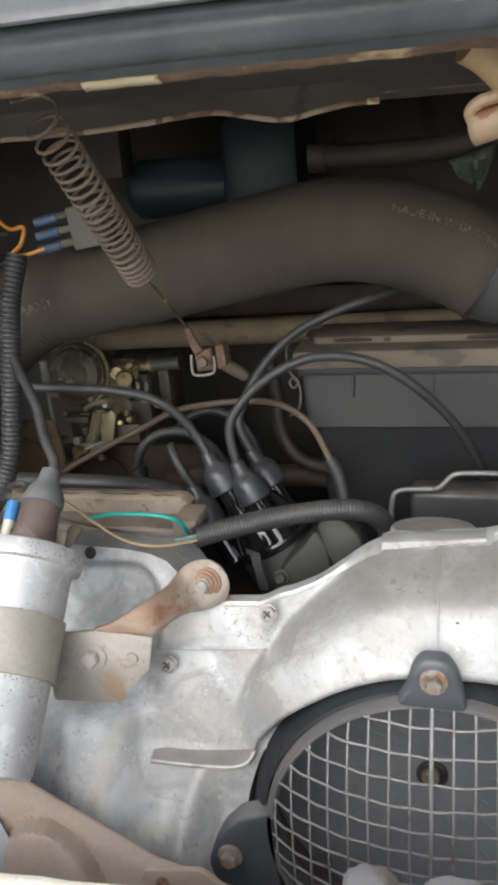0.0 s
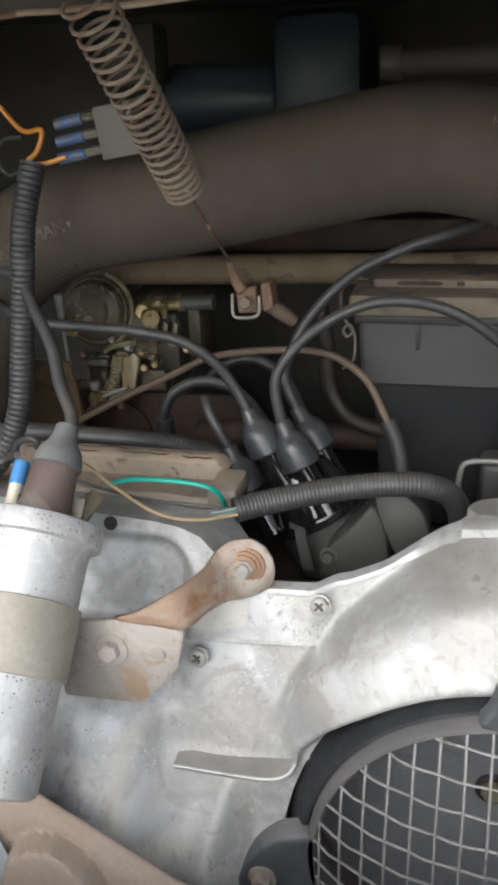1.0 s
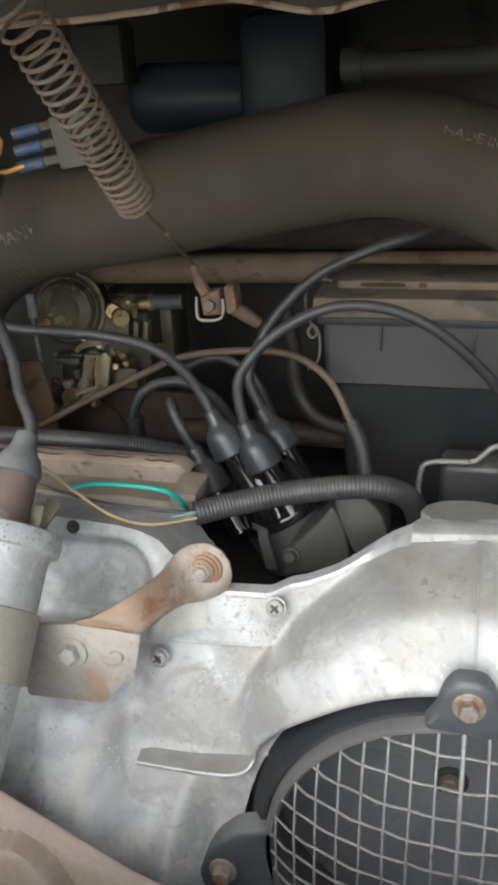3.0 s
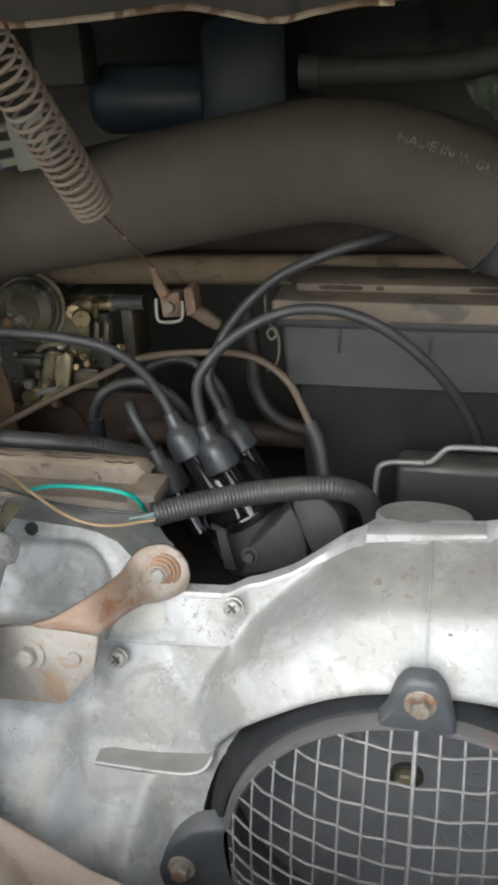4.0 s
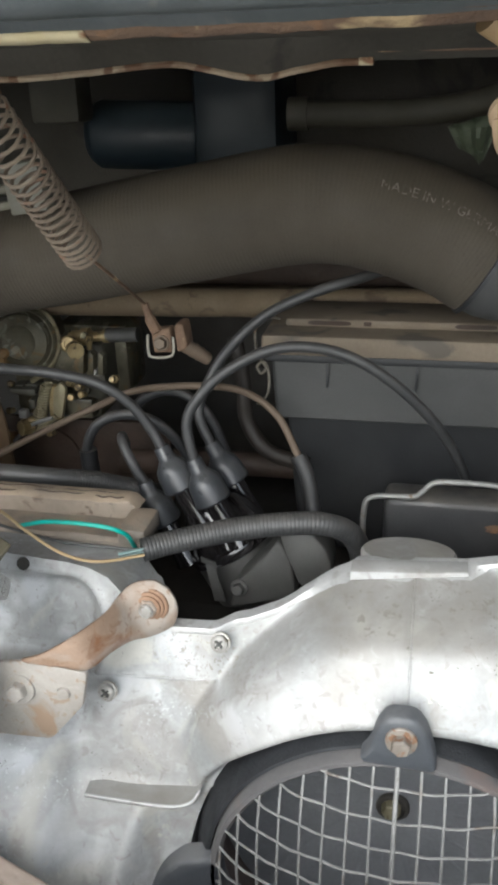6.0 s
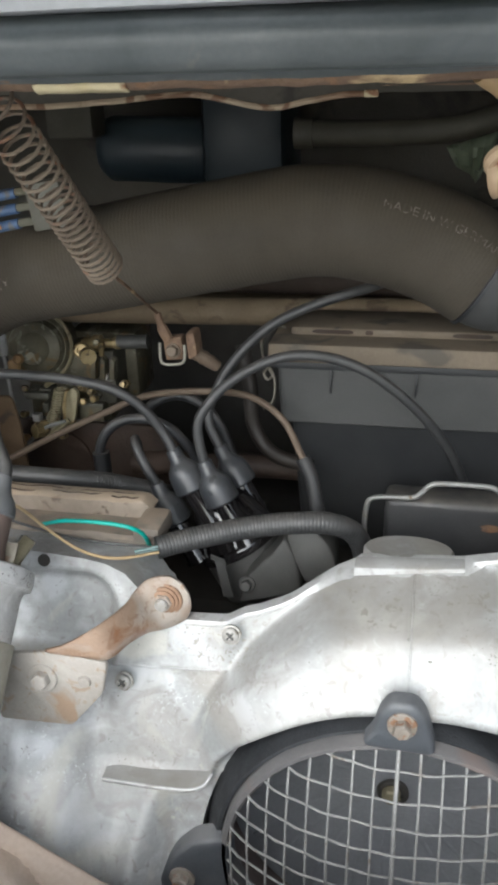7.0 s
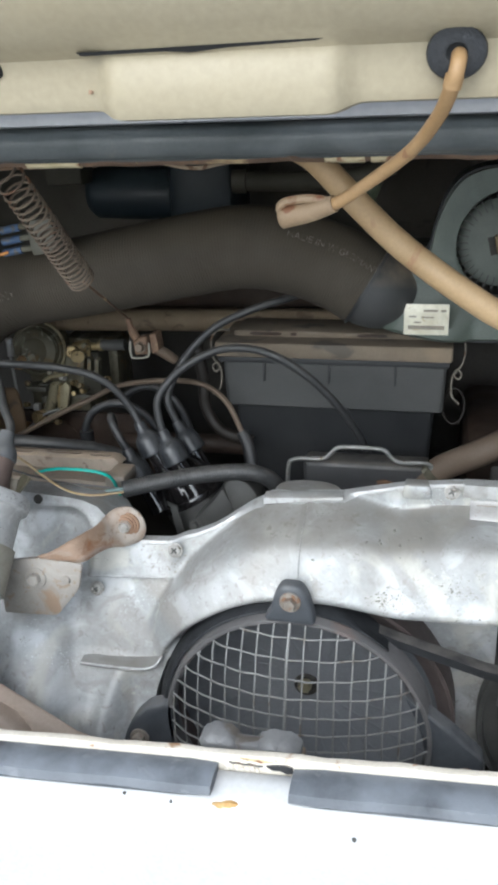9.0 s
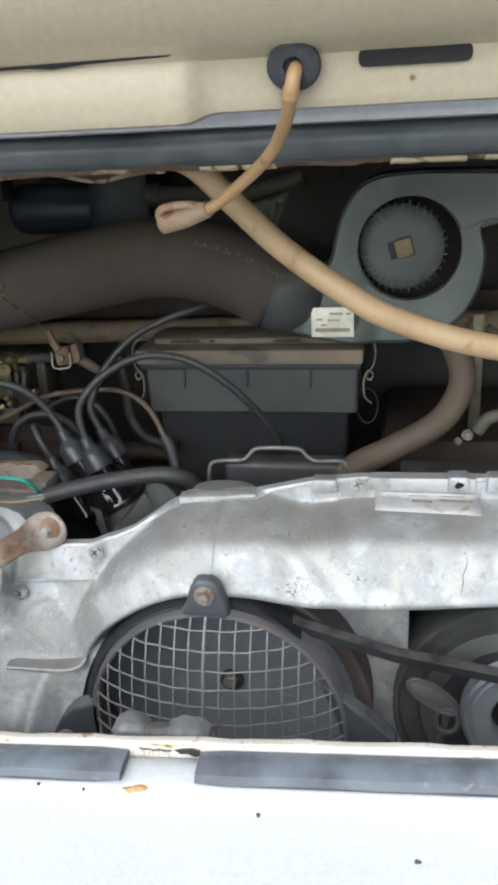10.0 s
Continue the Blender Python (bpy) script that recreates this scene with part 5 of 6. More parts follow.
part("upper_slab", cover_layer(-0.176, 0.5320, 0.5500, 0.8515, 0.8655, 0.012, 1), COVER_TOP, cover, "cracked brown top layer")
part("lower_slab", cover_layer(-0.172, 0.5080, 0.545, 0.8330, 0.8525, 0.007, 5), WORN_GREY, cover, "grey-brown lower layer")
part("end_block", bm_box((-0.182, 0.5075, 0.846), (-0.1625, 0.54, 0.8600), 0.004), WORN_GREY, cover)
for x0, x1, y in ((-0.315, -0.262, 0.5365), (-0.250, -0.214, 0.5385), (-0.232, -0.190, 0.5425), (-0.300, -0.243, 0.5440), (-0.206, -0.186, 0.5365)):
    n = 10
    pts = [Vector((x0 + (x1 - x0) * k / n, y + 0.0008 * math.sin(k * 1.3 + x0 * 300), 0.8663 + 0.0010 * noise.noise(Vector(((x0 + (x1 - x0) * k / n) * 45, 1, 0))))) for k in range(n + 1)]
    part("crack", bm_tube(pts, [0.0002] + [0.0005] * (n - 1) + [0.0002], 5), HEAD, cover, "dark open crack")
part("tab", bm_box((-0.258, 0.466, 0.848), (-0.242, 0.4685, 0.870), 0.001, None), RUST_STEEL, cover)
part("cable_tie", bm_tube(spline([(-0.246, 0.464, 0.852), (-0.242, 0.463, 0.862), (-0.2365, 0.466, 0.872)], 5), 0.0019, 8), DUSTY_BOOT, cover, "pale plastic tie end")

# ---- big fabric hose ----
hose = thing("air_hose", "dusty brown-black pleated fabric hot-air hose", "hose")
HP = spline([(-0.41, 0.60, 0.70), (-0.408, 0.60, 0.78), (-0.402, 0.603, 0.85), (-0.388, 0.606, 0.915), (-0.358, 0.608, 0.965), (-0.305, 0.610, 0.999), (-0.226, 0.612, 1.014), (-0.148, 0.615, 1.0290), (-0.077, 0.618, 1.0405), (-0.030, 0.619, 1.0355), (0.010, 0.620, 1.0215), (0.034, 0.620, 1.0078)], 14)
HRAD = 0.0365
part("hose", bm_pleated(HP, HRAD, 0.0026, 0.00022, 44), HOSE, hose)


def hose_text(words, s0, height, angle, spacing=1.0):
    """Print laid onto the hose's front, starting s0 metres along it."""
    cu = bpy.data.curves.new("print", "FONT")
    cu.body, cu.size, cu.resolution_u = words, height * 1.4, 2
    tmp = new("print_source", cu)
    me = bpy.data.meshes.new_from_object(tmp.evaluated_get(bpy.context.evaluated_depsgraph_get()))
    bpy.data.objects.remove(tmp)
    fine = resample(HP, 0.002)
    fr = frames(fine)
    for v in me.vertices:
        s = s0 + v.co.x * spacing
        i = max(0, min(len(fr) - 2, int(s / 0.002)))
        k = s / 0.002 - i
        p, side, up = fr[i]
        p2 = fr[i + 1][0]
        a = angle + v.co.y / HRAD
        v.co = p.lerp(p2, k) + (HRAD + 0.0004) * (math.cos(a) * side + math.sin(a) * up)
    me.materials.append(HOSE_INK)
    ob = new("print", me)
    ob.parent = hose
    tagged(ob, "faded white printed words")


def hose_run(x):
    """Metres along the hose at which it first reaches x."""
    q = resample(HP, 0.002)
    return 0.002 * next(i for i, p in enumerate(q) if p.z > 0.84 and p.x >= x)


hose_text("MADE IN W GERMANY", hose_run(-0.036), 0.0060, radians(116), 0.90)
hose_text("MADE IN W GERMANY", hose_run(-0.3915) + 0.042, 0.0080, radians(80))

# ---- air filter box ----
box = thing("air_filter_box", "grey-black plastic air filter box with dusty lid", "air filter")
BX0, BX1 = -0.113, 0.108
part("lid", bm_box((BX0 - 0.006, 0.664, 0.9250), (BX1 + 0.005, 0.80, 0.9405), 0.0030), FILTER_LID, box, "dust-brown flat lid")
# black strip stands in for the shadow gap over the tray
part("lid_lip", bm_box((BX0 - 0.002, 0.6665, 0.9195), (BX1 + 0.002, 0.80, 0.9250), 0.0006), FILTER_TUB, box, "dark joint under the lid, its shadow painted black")
part("lid_step", bm_box((BX0 + 0.008, 0.690, 0.9395), (BX1 - 0.004, 0.745, 0.9465), 0.0025), FILTER_LID, box, "raised dusty step on the lid")
for x0, x1 in ((-0.088, -0.055), (-0.046, -0.040), (0.02, 0.05)):
    part("dirt_cake", bm_prism([(x0 + (x1 - x0) * (0.5 + 0.5 * math.cos(a)), 0.9435 + 0.0022 * math.sin(a) * (1 + 0.3 * math.cos(2 * a))) for a in (2 * math.pi * k / 18 for k in range(18))], 0.6892, 0.692), HEAD, box, "dark oily dirt")
rows = []
o = rounded([(BX0, 0.672), (BX1, 0.672), (BX1, 0.80), (BX0, 0.80)], 0.006)
for z, s in ((0.921, 0.0), (0.90, 0.0005), (0.8725, 0.002), (0.871, 0.004)):
    rows.append([(x + (s if x < 0 else -s), y + (s if y < 0.72 else -s), z) for x, y in o])
part("upper_tray", bm_loft(rows, True), FILTER, box, "grey plastic tray")
rows = []
for z, s in ((0.873, 0.007), (0.868, 0.010), (0.80, 0.014), (0.75, 0.018), (0.749, 0.03)):
    rows.append([(x + (s if x < 0 else -s), y + (s if y < 0.72 else -s), z) for x, y in o])
part("tub", bm_loft(rows, True), FILTER_TUB, box, "black lower tub")
for x in (-0.0705, -0.005, 0.0595):
    part("rib", bm_prism([(x - 0.0013, 0.9195), (x + 0.0013, 0.9195), (x + 0.0007, 0.8995), (x - 0.0007, 0.8995)], 0.6695, 0.6735, 0.0004), FILTER_TUB, box)
for sx, x in ((-1, BX0 - 0.006), (1, BX1 + 0.008)):
    pts = [(x - sx * 0.010, 0.690, 0.946), (x + sx * 0.001, 0.686, 0.947), (x + sx * 0.008, 0.684, 0.938), (x + sx * 0.007, 0.682, 0.922), (x + sx * 0.003, 0.680, 0.915), (x - sx * 0.001, 0.678, 0.910),
           (x + sx * 0.003, 0.677, 0.906), (x + sx * 0.006, 0.678, 0.911), (x + sx * 0.001, 0.678, 0.915), (x - sx * 0.003, 0.677, 0.905), (x - sx * 0.002, 0.674, 0.890), (x + sx * 0.005, 0.668, 0.884)]
    part("wire_clip", bm_tube(spline(pts, 6), 0.0011, 8), OLD_WIRE, box, "bent wire clip")
part("side_ring", bm_tube([Vector((0.1165 + 0.0105 * math.cos(q), 0.690, 0.874 + 0.0185 * math.sin(q))) for q in (2 * math.pi * k / 26 for k in range(27))], 0.0011, 8), DARK_HOSE, box, "dark rusty ring on the side")

# ---- black box with wire bail behind the shroud ----
can = thing("relay_box", "dusty black box held by a bent wire bail", "electrical box")
part("box", bm_box((-0.0225, 0.613, 0.770), (0.0985, 0.642, 0.8400), 0.006, None, None, 3), BOX, can)
part("rust_patch", bm_prism([(0.056 + 0.008 * math.cos(a) * (1 + 0.18 * math.sin(5 * a + 1)), 0.8215 + 0.0030 * math.sin(a) * (1 + 0.2 * math.cos(3 * a))) for a in (2 * math.pi * k / 22 for k in range(22))], 0.6124, 0.6150), RUST, can, "rusty patch where the paint is gone")
pts = [(-0.037, 0.607, 0.800), (-0.0365, 0.607, 0.832), (-0.030, 0.608, 0.8415), (-0.004, 0.608, 0.8435), (0.003, 0.608, 0.848), (0.009, 0.608, 0.8545), (0.018, 0.608, 0.8565), (0.046, 0.608, 0.8565), (0.055, 0.608, 0.8545),
       (0.061, 0.608, 0.848), (0.070, 0.608, 0.8435), (0.090, 0.610, 0.8435), (0.0975, 0.612, 0.838), (0.099, 0.613, 0.815), (0.099, 0.613, 0.79)]
part("wire_bail", bm_tube([q + Vector((0.001, 0, 0.0015)) for q in spline(pts, 6)], 0.0021, 10), GREY_ROD, can, "galvanised wire bail")

# ---- heater blower ----
blower = thing("heater_blower", "dark green-grey plastic heater blower with a squirrel-cage wheel", "blower")
WX, WZ, WR = 0.1545, 1.0415, 0.0450
OUT = [(0.214, 1.060), (0.222, 1.066), (0.262, 1.068), (0.262, 1.1035), (0.20, 1.1055), (0.165, 1.1060), (0.130, 1.1045), (0.111, 1.097), (0.099, 1.080), (0.0915, 1.060), (0.087, 1.035), (0.078, 1.0215), (0.046, 1.0160), (0.031, 1.0060), (0.027, 0.994),
       (0.034, 0.981), (0.052, 0.9690), (0.090, 0.9605), (0.13, 0.957), (0.160, 0.958), (0.182, 0.965), (0.201, 0.979), (0.216, 1.005), (0.2205, 1.035)]
dense = rounded(OUT, 0.012, 4)
rows = []
for q, y in ((0.0, 0.634), (0.0, 0.628), (0.03, 0.626), (0.35, 0.625), (0.7, 0.623), (0.93, 0.623), (0.985, 0.626), (1.0, 0.631), (1.0, 0.695)):
    row = []
    for x, z in dense:
        a = math.atan2(z - WZ, x - WX)
        ix, iz = WX + WR * math.cos(a), WZ + WR * math.sin(a)
        arm = 0.016 * smooth(0.128, 0.112, ix + (x - ix) * q) * smooth(1.03, 1.0, iz + (z - iz) * q) * smooth(0.3, 0.6, q) * (1 if y < 0.66 else 0)
        row.append((ix + (x - ix) * q, y - arm, iz + (z - iz) * q))
    rows.append(row)
part("housing", bm_loft(rows, True), BLOWER, blower)
part("housing_back", bm_lathe([(0.0, -0.02), (0.062, -0.02), (0.062, 0.045), (0.060, 0.045), (0.060, -0.018), (0, -0.018)], axis_matrix((WX, 0.68, WZ), (0, -1, 0)), 40), BAY, blower)
m = axis_matrix((WX - 0.0065, 0.640, WZ), (0, -1, 0))
part("wheel_disc", bm_lathe([(0.0, 0.006), (0.012, 0.006), (0.026, 0.0050), (0.0340, 0.0034), (0.0375, 0.0004), (0.0375, -0.006), (0, -0.006)], m, 48), WHEEL, blower, "olive-grey blower wheel")
for k in range(36):
    a = 2 * math.pi * k / 36
    q = m @ Matrix.Rotation(a, 4, "Z")
    part("vane", bm_box((0.0290, -0.0005, -0.012), (0.0405, 0.0005, 0.0046), 0, q), FILTER, blower)
part("motor_nut", bm_box((-0.0060, -0.0085, 0.004), (0.0100, 0.0085, 0.014), 0.0018, m @ Matrix.Rotation(0.25, 4, "Z")), NUT, blower, "square brass-coloured hub nut")
part("nut_recess", bm_box((-0.0115, -0.008, 0.0035), (0.0035, 0.0075, 0.0068), 0.0005, m @ Matrix.Rotation(0.25, 4, "Z")), BAY, blower)
label = part("label", bm_box((0.0685, 0.6058, 0.9675), (0.1065, 0.6066, 0.9945), 0.0003), PAPER, blower, "crinkled silvery label with unreadable print")
for x0, x1, z, h in ((0.085, 0.097, 0.988, 0.0018), (0.0995, 0.104, 0.988, 0.0018), (0.073, 0.079, 0.983, 0.0013), (0.083, 0.094, 0.9825, 0.0010), (0.072, 0.103, 0.9725, 0.0032), (0.077, 0.083, 0.978, 0.0012)):
    part("print_bar", bm_box((x0, 0.6052, z), (x1, 0.6060, z + h), 0), INK, label)
part("inlet_neck", bm_tube(spline([(0.026, 0.620, 1.0125), (0.038, 0.620, 1.0055), (0.050, 0.634, 0.9985), (0.060, 0.655, 0.993)], 5), [0.0345] * 7 + [0.0342, 0.0338, 0.0333, 0.0325, 0.0315, 0.030, 0.028, 0.0245, 0.020], 36), FILTER, blower, "rounded inlet neck that the hose slips over")
part("edge_trim", bm_tube([Vector((x, 0.628, z)) for x, z in dense] , 0.0016, 6), FILTER_TUB, blower)
part("hose_clamp", bm_tube([Vector((0.0345, 0.620, 1.0072)), Vector((0.0365, 0.620, 1.006))], 0.0374, 40), RUBBER, hose, "thin wire hose clamp")

# ---- rear pipes, beam and carburettor ----
beam = thing("cross_tube", "dust-brown steel cross tube behind the filter", "tube")
for x, z in ((-0.700, 0.932), (0.700, 0.950)):
    part("end_collar", bm_tube([Vector((x - 0.012, 0.765, z)), Vector((x + 0.012, 0.765, z))], 0.0165, 20), DUST_METAL, beam)
part("tube", bm_tube([Vector((-0.715, 0.765, 0.932)), Vector((-0.30, 0.765, 0.935)), Vector((0.2, 0.765, 0.9435)), Vector((0.715, 0.765, 0.95))], 0.0125, 20), DUST_METAL, beam)
shelf = thing("rear_shelf", "dust-covered sheet steel shelf at the back of the bay", "panel")
part("shelf", bm_box((-0.37, 0.785, 0.93), (0.72, 0.953, 0.942), 0.003), DUST_METAL, shelf)
# dark brown here stands in for the gloom behind the hose
part("upstand", bm_box((-0.36, 0.80, 0.944), (0.30, 0.815, 0.972), 0.004), HEAD, shelf, "upstand with the darkness behind the hose in its colour")

carb = thing("carburettor", "tarnished carburettor with round diaphragm cover and linkage", "carburettor")
m = axis_matrix((-0.3515, 0.742, 0.904), (0.12, -0.97, 0.15))
part("diaphragm_cover", bm_lathe([(0.031, -0.03), (0.031, 0.0), (0.028, 0.003), (0.027, 0.003), (0.024, 0.009), (0.015, 0.0125), (0.012, 0.0112), (0, 0.0112)], m, 36), ZINC, carb)
part("bail", bm_tube([m @ Vector((0.033 * math.cos(a), 0.033 * math.sin(a), 0.001)) for a in (radians(-66 + 8 * k) for k in range(18))], 0.0019, 8), BAIL, carb, "brass-coloured bail ring")
part("bowl", bm_box((-0.37, 0.745, 0.83), (-0.285, 0.81, 0.905), 0.008), ZINC, carb)
part("back_body", bm_box((-0.335, 0.772, 0.846), (-0.266, 0.82, 0.912), 0.006), ZINC, carb)
part("throat_body", bm_box((-0.300, 0.742, 0.850), (-0.2775, 0.79, 0.903), 0.004), OLIVE_SHADED, carb)
part("fuel_union", bm_lathe([(0.006, 0.0), (0.006, 0.01), (0.008, 0.011), (0.008, 0.018), (0.0045, 0.019), (0.0045, 0.030), (0.006, 0.031), (0.006, 0.036), (0, 0.036)], axis_matrix((-0.304, 0.738, 0.910), (1, 0, 0.06)), 12), BRASS, carb, "brass fuel union")
part("solenoid", bm_tube([Vector((-0.270, 0.738, 0.9130)), Vector((-0.242, 0.738, 0.9145))], 0.0062, 14), DARK_GREY, carb, "grey cylinder plug")
part("side_union", bm_lathe([(0.007, 0), (0.007, 0.006), (0.005, 0.007), (0.005, 0.014), (0.0075, 0.015), (0.0075, 0.022), (0, 0.022)], axis_matrix((-0.302, 0.734, 0.905), (0.5, -0.8, 0)), 10), BRASS, carb)
part("lever", bm_prism(rounded([(-0.326, 0.834), (-0.315, 0.834), (-0.313, 0.862), (-0.318, 0.871), (-0.324, 0.868)], 0.003), 0.722, 0.728, 0.0012), BRASS, carb, "bronze throttle lever")
part("quadrant", bm_prism(rounded([(-0.361, 0.820), (-0.349, 0.818), (-0.345, 0.830), (-0.351, 0.836), (-0.360, 0.832)], 0.003), 0.727, 0.733, 0.0012), BRASS, carb, "brassy throttle quadrant")
part("nut", bm_lathe([(0.0078, 0), (0.0078, 0.009), (0.0066, 0.011), (0.0045, 0.011), (0.0045, 0.016), (0, 0.016)], axis_matrix((-0.339, 0.733, 0.826), (0.35, -0.8, 0.45)), 6), HUB, carb, "bright brass nut")
part("stop_screw", bm_lathe([(0.0040, 0), (0.0040, 0.006), (0.0062, 0.007), (0.0062, 0.013), (0, 0.013)], axis_matrix((-0.372, 0.735, 0.814), (-0.4, -0.8, -0.3)), 12), BRASS, carb, "orange-brown stop screw")
part("clip", bm_prism(rounded([(-0.374, 0.886), (-0.364, 0.885), (-0.362, 0.893), (-0.368, 0.898), (-0.374, 0.895)], 0.002), 0.722, 0.727, 0.001), LID_HOSE, carb, "rust-orange clip")
part("pump_rod", bm_tube([Vector((-0.341, 0.727, 0.838)), Vector((-0.337, 0.727, 0.845))], 0.0040, 10), HUB, carb)
for x0, x1, z0, z1 in ((-0.362, -0.352, 0.861, 0.866), (-0.350, -0.338, 0.860, 0.867), (-0.349, -0.343, 0.843, 0.852)):
    part("lug", bm_box((x0, 0.730, z0), (x1, 0.745, z1), 0.0012), CONNECTOR, carb)
part("idle_jet", bm_lathe([(0.0030, 0), (0.0030, 0.006), (0.0018, 0.007), (0, 0.007)], axis_matrix((-0.288, 0.733, 0.914), (0.1, -1, 0.2)), 8), HUB, carb)
part("bleed_jet", bm_lathe([(0.0040, 0), (0.0040, 0.004), (0.0026, 0.006), (0, 0.006)], axis_matrix((-0.304, 0.733, 0.908), (0.1, -1, 0.2)), 8), BRASS, carb)
hel = [Vector((-0.3250 + 0.0050 * math.cos(k * 0.7) - 0.0006 * k * 0.15, 0.723 + 0.0050 * math.sin(k * 0.7), 0.871 - 0.034 * k / 120)) for k in range(121)]
part("return_spring", bm_tube(hel, 0.0011, 6), BAIL, carb, "small coil return spring")
part("link_rod", bm_tube(spline([(-0.320, 0.716, 0.842), (-0.340, 0.714, 0.835), (-0.360, 0.714, 0.818)], 4), 0.0018, 8), GREY_ROD, carb)
part("adjuster", bm_lathe([(0.0045, 0), (0.0045, 0.008), (0.007, 0.009), (0.007, 0.016), (0, 0.016)], axis_matrix((-0.3400, 0.722, 0.831), (-0.5, -0.75, 0.1)), 8), BRASS, carb)
part("flange", bm_box((-0.3130, 0.732, 0.8360), (-0.2890, 0.75, 0.8530), 0.0015), ZINC, carb, "grey cast flange")
part("flange_rim", bm_box((-0.3140, 0.7305, 0.8515), (-0.2880, 0.7335, 0.8550), 0.001), CONNECTOR, carb)
part("adjuster", bm_lathe([(0.004, 0), (0.004, 0.010), (0.006, 0.011), (0.006, 0.016), (0, 0.016)], axis_matrix((-0.3700, 0.722, 0.822), (-0.3, -0.9, 0.1)), 8), BRASS, carb)
part("stud", bm_tube([Vector((-0.369, 0.711, 0.905)), Vector((-0.369, 0.711, 0.925))], 0.0038, 10), ALU_EDGE, carb, "bright round stud")
part("rod", bm_tube([Vector((-0.368, 0.708, 0.906)), Vector((-0.362, 0.703, 0.84)), Vector((-0.36, 0.70, 0.81))], 0.0017, 8), GREY_ROD, carb, "upright control rod")
for k in range(7):
    x, z = -0.352 + 0.014 * k, 0.868 + 0.006 * ((k * 3) % 4) - 0.009
    part("fitting", bm_lathe([(0.0042, 0), (0.0042, 0.005), (0.0028, 0.006), (0.0028, 0.011), (0, 0.011)], axis_matrix((x, 0.744, z), (0.2 * math.sin(k), -1, 0.3)), 6 + 2 * (k % 3)), (BRASS, ZINC, SCREW)[k % 3], carb)
for x, z, r, mt in ((-0.301, 0.907, 0.0075, BRASS), (-0.346, 0.830, 0.0068, BRASS), (-0.371, 0.815, 0.0055, LID_HOSE), (-0.364, 0.896, 0.0048, LID_HOSE)):
    part("knurled_screw", bm_lathe([(r * 0.7, -0.008), (r * 0.7, 0.002), (r, 0.0025), (r, 0.007), (r * 0.75, 0.0085), (r * 0.45, 0.0085), (r * 0.45, 0.006), (0, 0.006)], axis_matrix((x, 0.729, z), (0.15, -0.95, 0.25)), 14), mt, carb)
part("brass_pin", bm_tube([Vector((-0.2835, 0.730, 0.915)), Vector((-0.2840, 0.730, 0.902))], [0.0034, 0.0024], 10), BRASS, carb)
part("gold_plate", bm_prism(rounded([(-0.322, 0.842), (-0.313, 0.840), (-0.306, 0.868), (-0.311, 0.874), (-0.318, 0.868)], 0.003), 0.720, 0.724, 0.001), BAIL, carb, "brass-coloured lever plate")
part("bent_clip", bm_tube(spline([(-0.340, 0.726, 0.872), (-0.331, 0.722, 0.878), (-0.321, 0.720, 0.881), (-0.308, 0.722, 0.8825)], 5), 0.0024, 8), BAIL, carb, "bent brass clip")
part("lever_arm", bm_tube(spline([(-0.341, 0.720, 0.8245), (-0.330, 0.717, 0.832), (-0.318, 0.719, 0.8425)], 4), [0.0032] * 4 + [0.0024] * 5, 8), BAIL, carb)
part("grey_bar", bm_box((-0.362, 0.722, 0.8595), (-0.337, 0.730, 0.8655), 0.0015), CONNECTOR, carb)
part("pale_square", bm_box((-0.3565, 0.722, 0.8365), (-0.3490, 0.730, 0.8440), 0.001), SCREW, carb)
for x0 in (-0.298, -0.289, -0.280):
    part("web", bm_prism([(x0, 0.879), (x0 + 0.005, 0.878), (x0 + 0.007, 0.896), (x0 + 0.004, 0.899)], 0.731, 0.741, 0.001), ZINC, carb)
for x, z in ((-0.305, 0.858), (-0.294, 0.861), (-0.334, 0.850), (-0.352, 0.826), (-0.329, 0.822), (-0.366, 0.842), (-0.3615, 0.868), (-0.296, 0.868)):
    part("small_screw", bm_lathe([(0.0026, -0.004), (0.0026, 0.001), (0.0034, 0.0014), (0.0034, 0.0035), (0.0022, 0.0045), (0, 0.0045)], axis_matrix((x, 0.727, z), (0.2 * math.sin(x * 900), -1, 0.3)), 10), BRASS, carb)
side = thing("tan_heat_shield", "brown sheet-metal shield beside the carburettor", "panel")
part("shield", bm_prism(rounded([(-0.400, 0.872), (-0.357, 0.874), (-0.352, 0.845), (-0.350, 0.800), (-0.42, 0.78)], 0.006), 0.690, 0.693, 0.0006), OCHRE_SHEET, side)

low = thing("rear_tin", "dark brown engine tin low behind the carburettor", "panel")
part("panel", bm_box((-0.43, 0.752, 0.746), (-0.225, 0.758, 0.826), 0.002), HEAD, low)
part("rib", bm_tube(spline([(-0.340, 0.750, 0.818), (-0.318, 0.750, 0.80), (-0.310, 0.750, 0.76)], 5), 0.0016, 8), HEAD, low)

inlet = thing("control_cable", "thin brown control cable looping to a rubber sleeve", "cable")
p = spline([(-0.40, 0.665, 0.80), (-0.359, 0.665, 0.822), (-0.302, 0.668, 0.852), (-0.259, 0.67, 0.873), (-0.223, 0.668, 0.890), (-0.175, 0.664, 0.898), (-0.133, 0.656, 0.899), (-0.104, 0.645, 0.885), (-0.0870, 0.638, 0.856)], 8)
part("cable", bm_tube(p, 0.0028, 10), BROWN_HOSE, inlet)
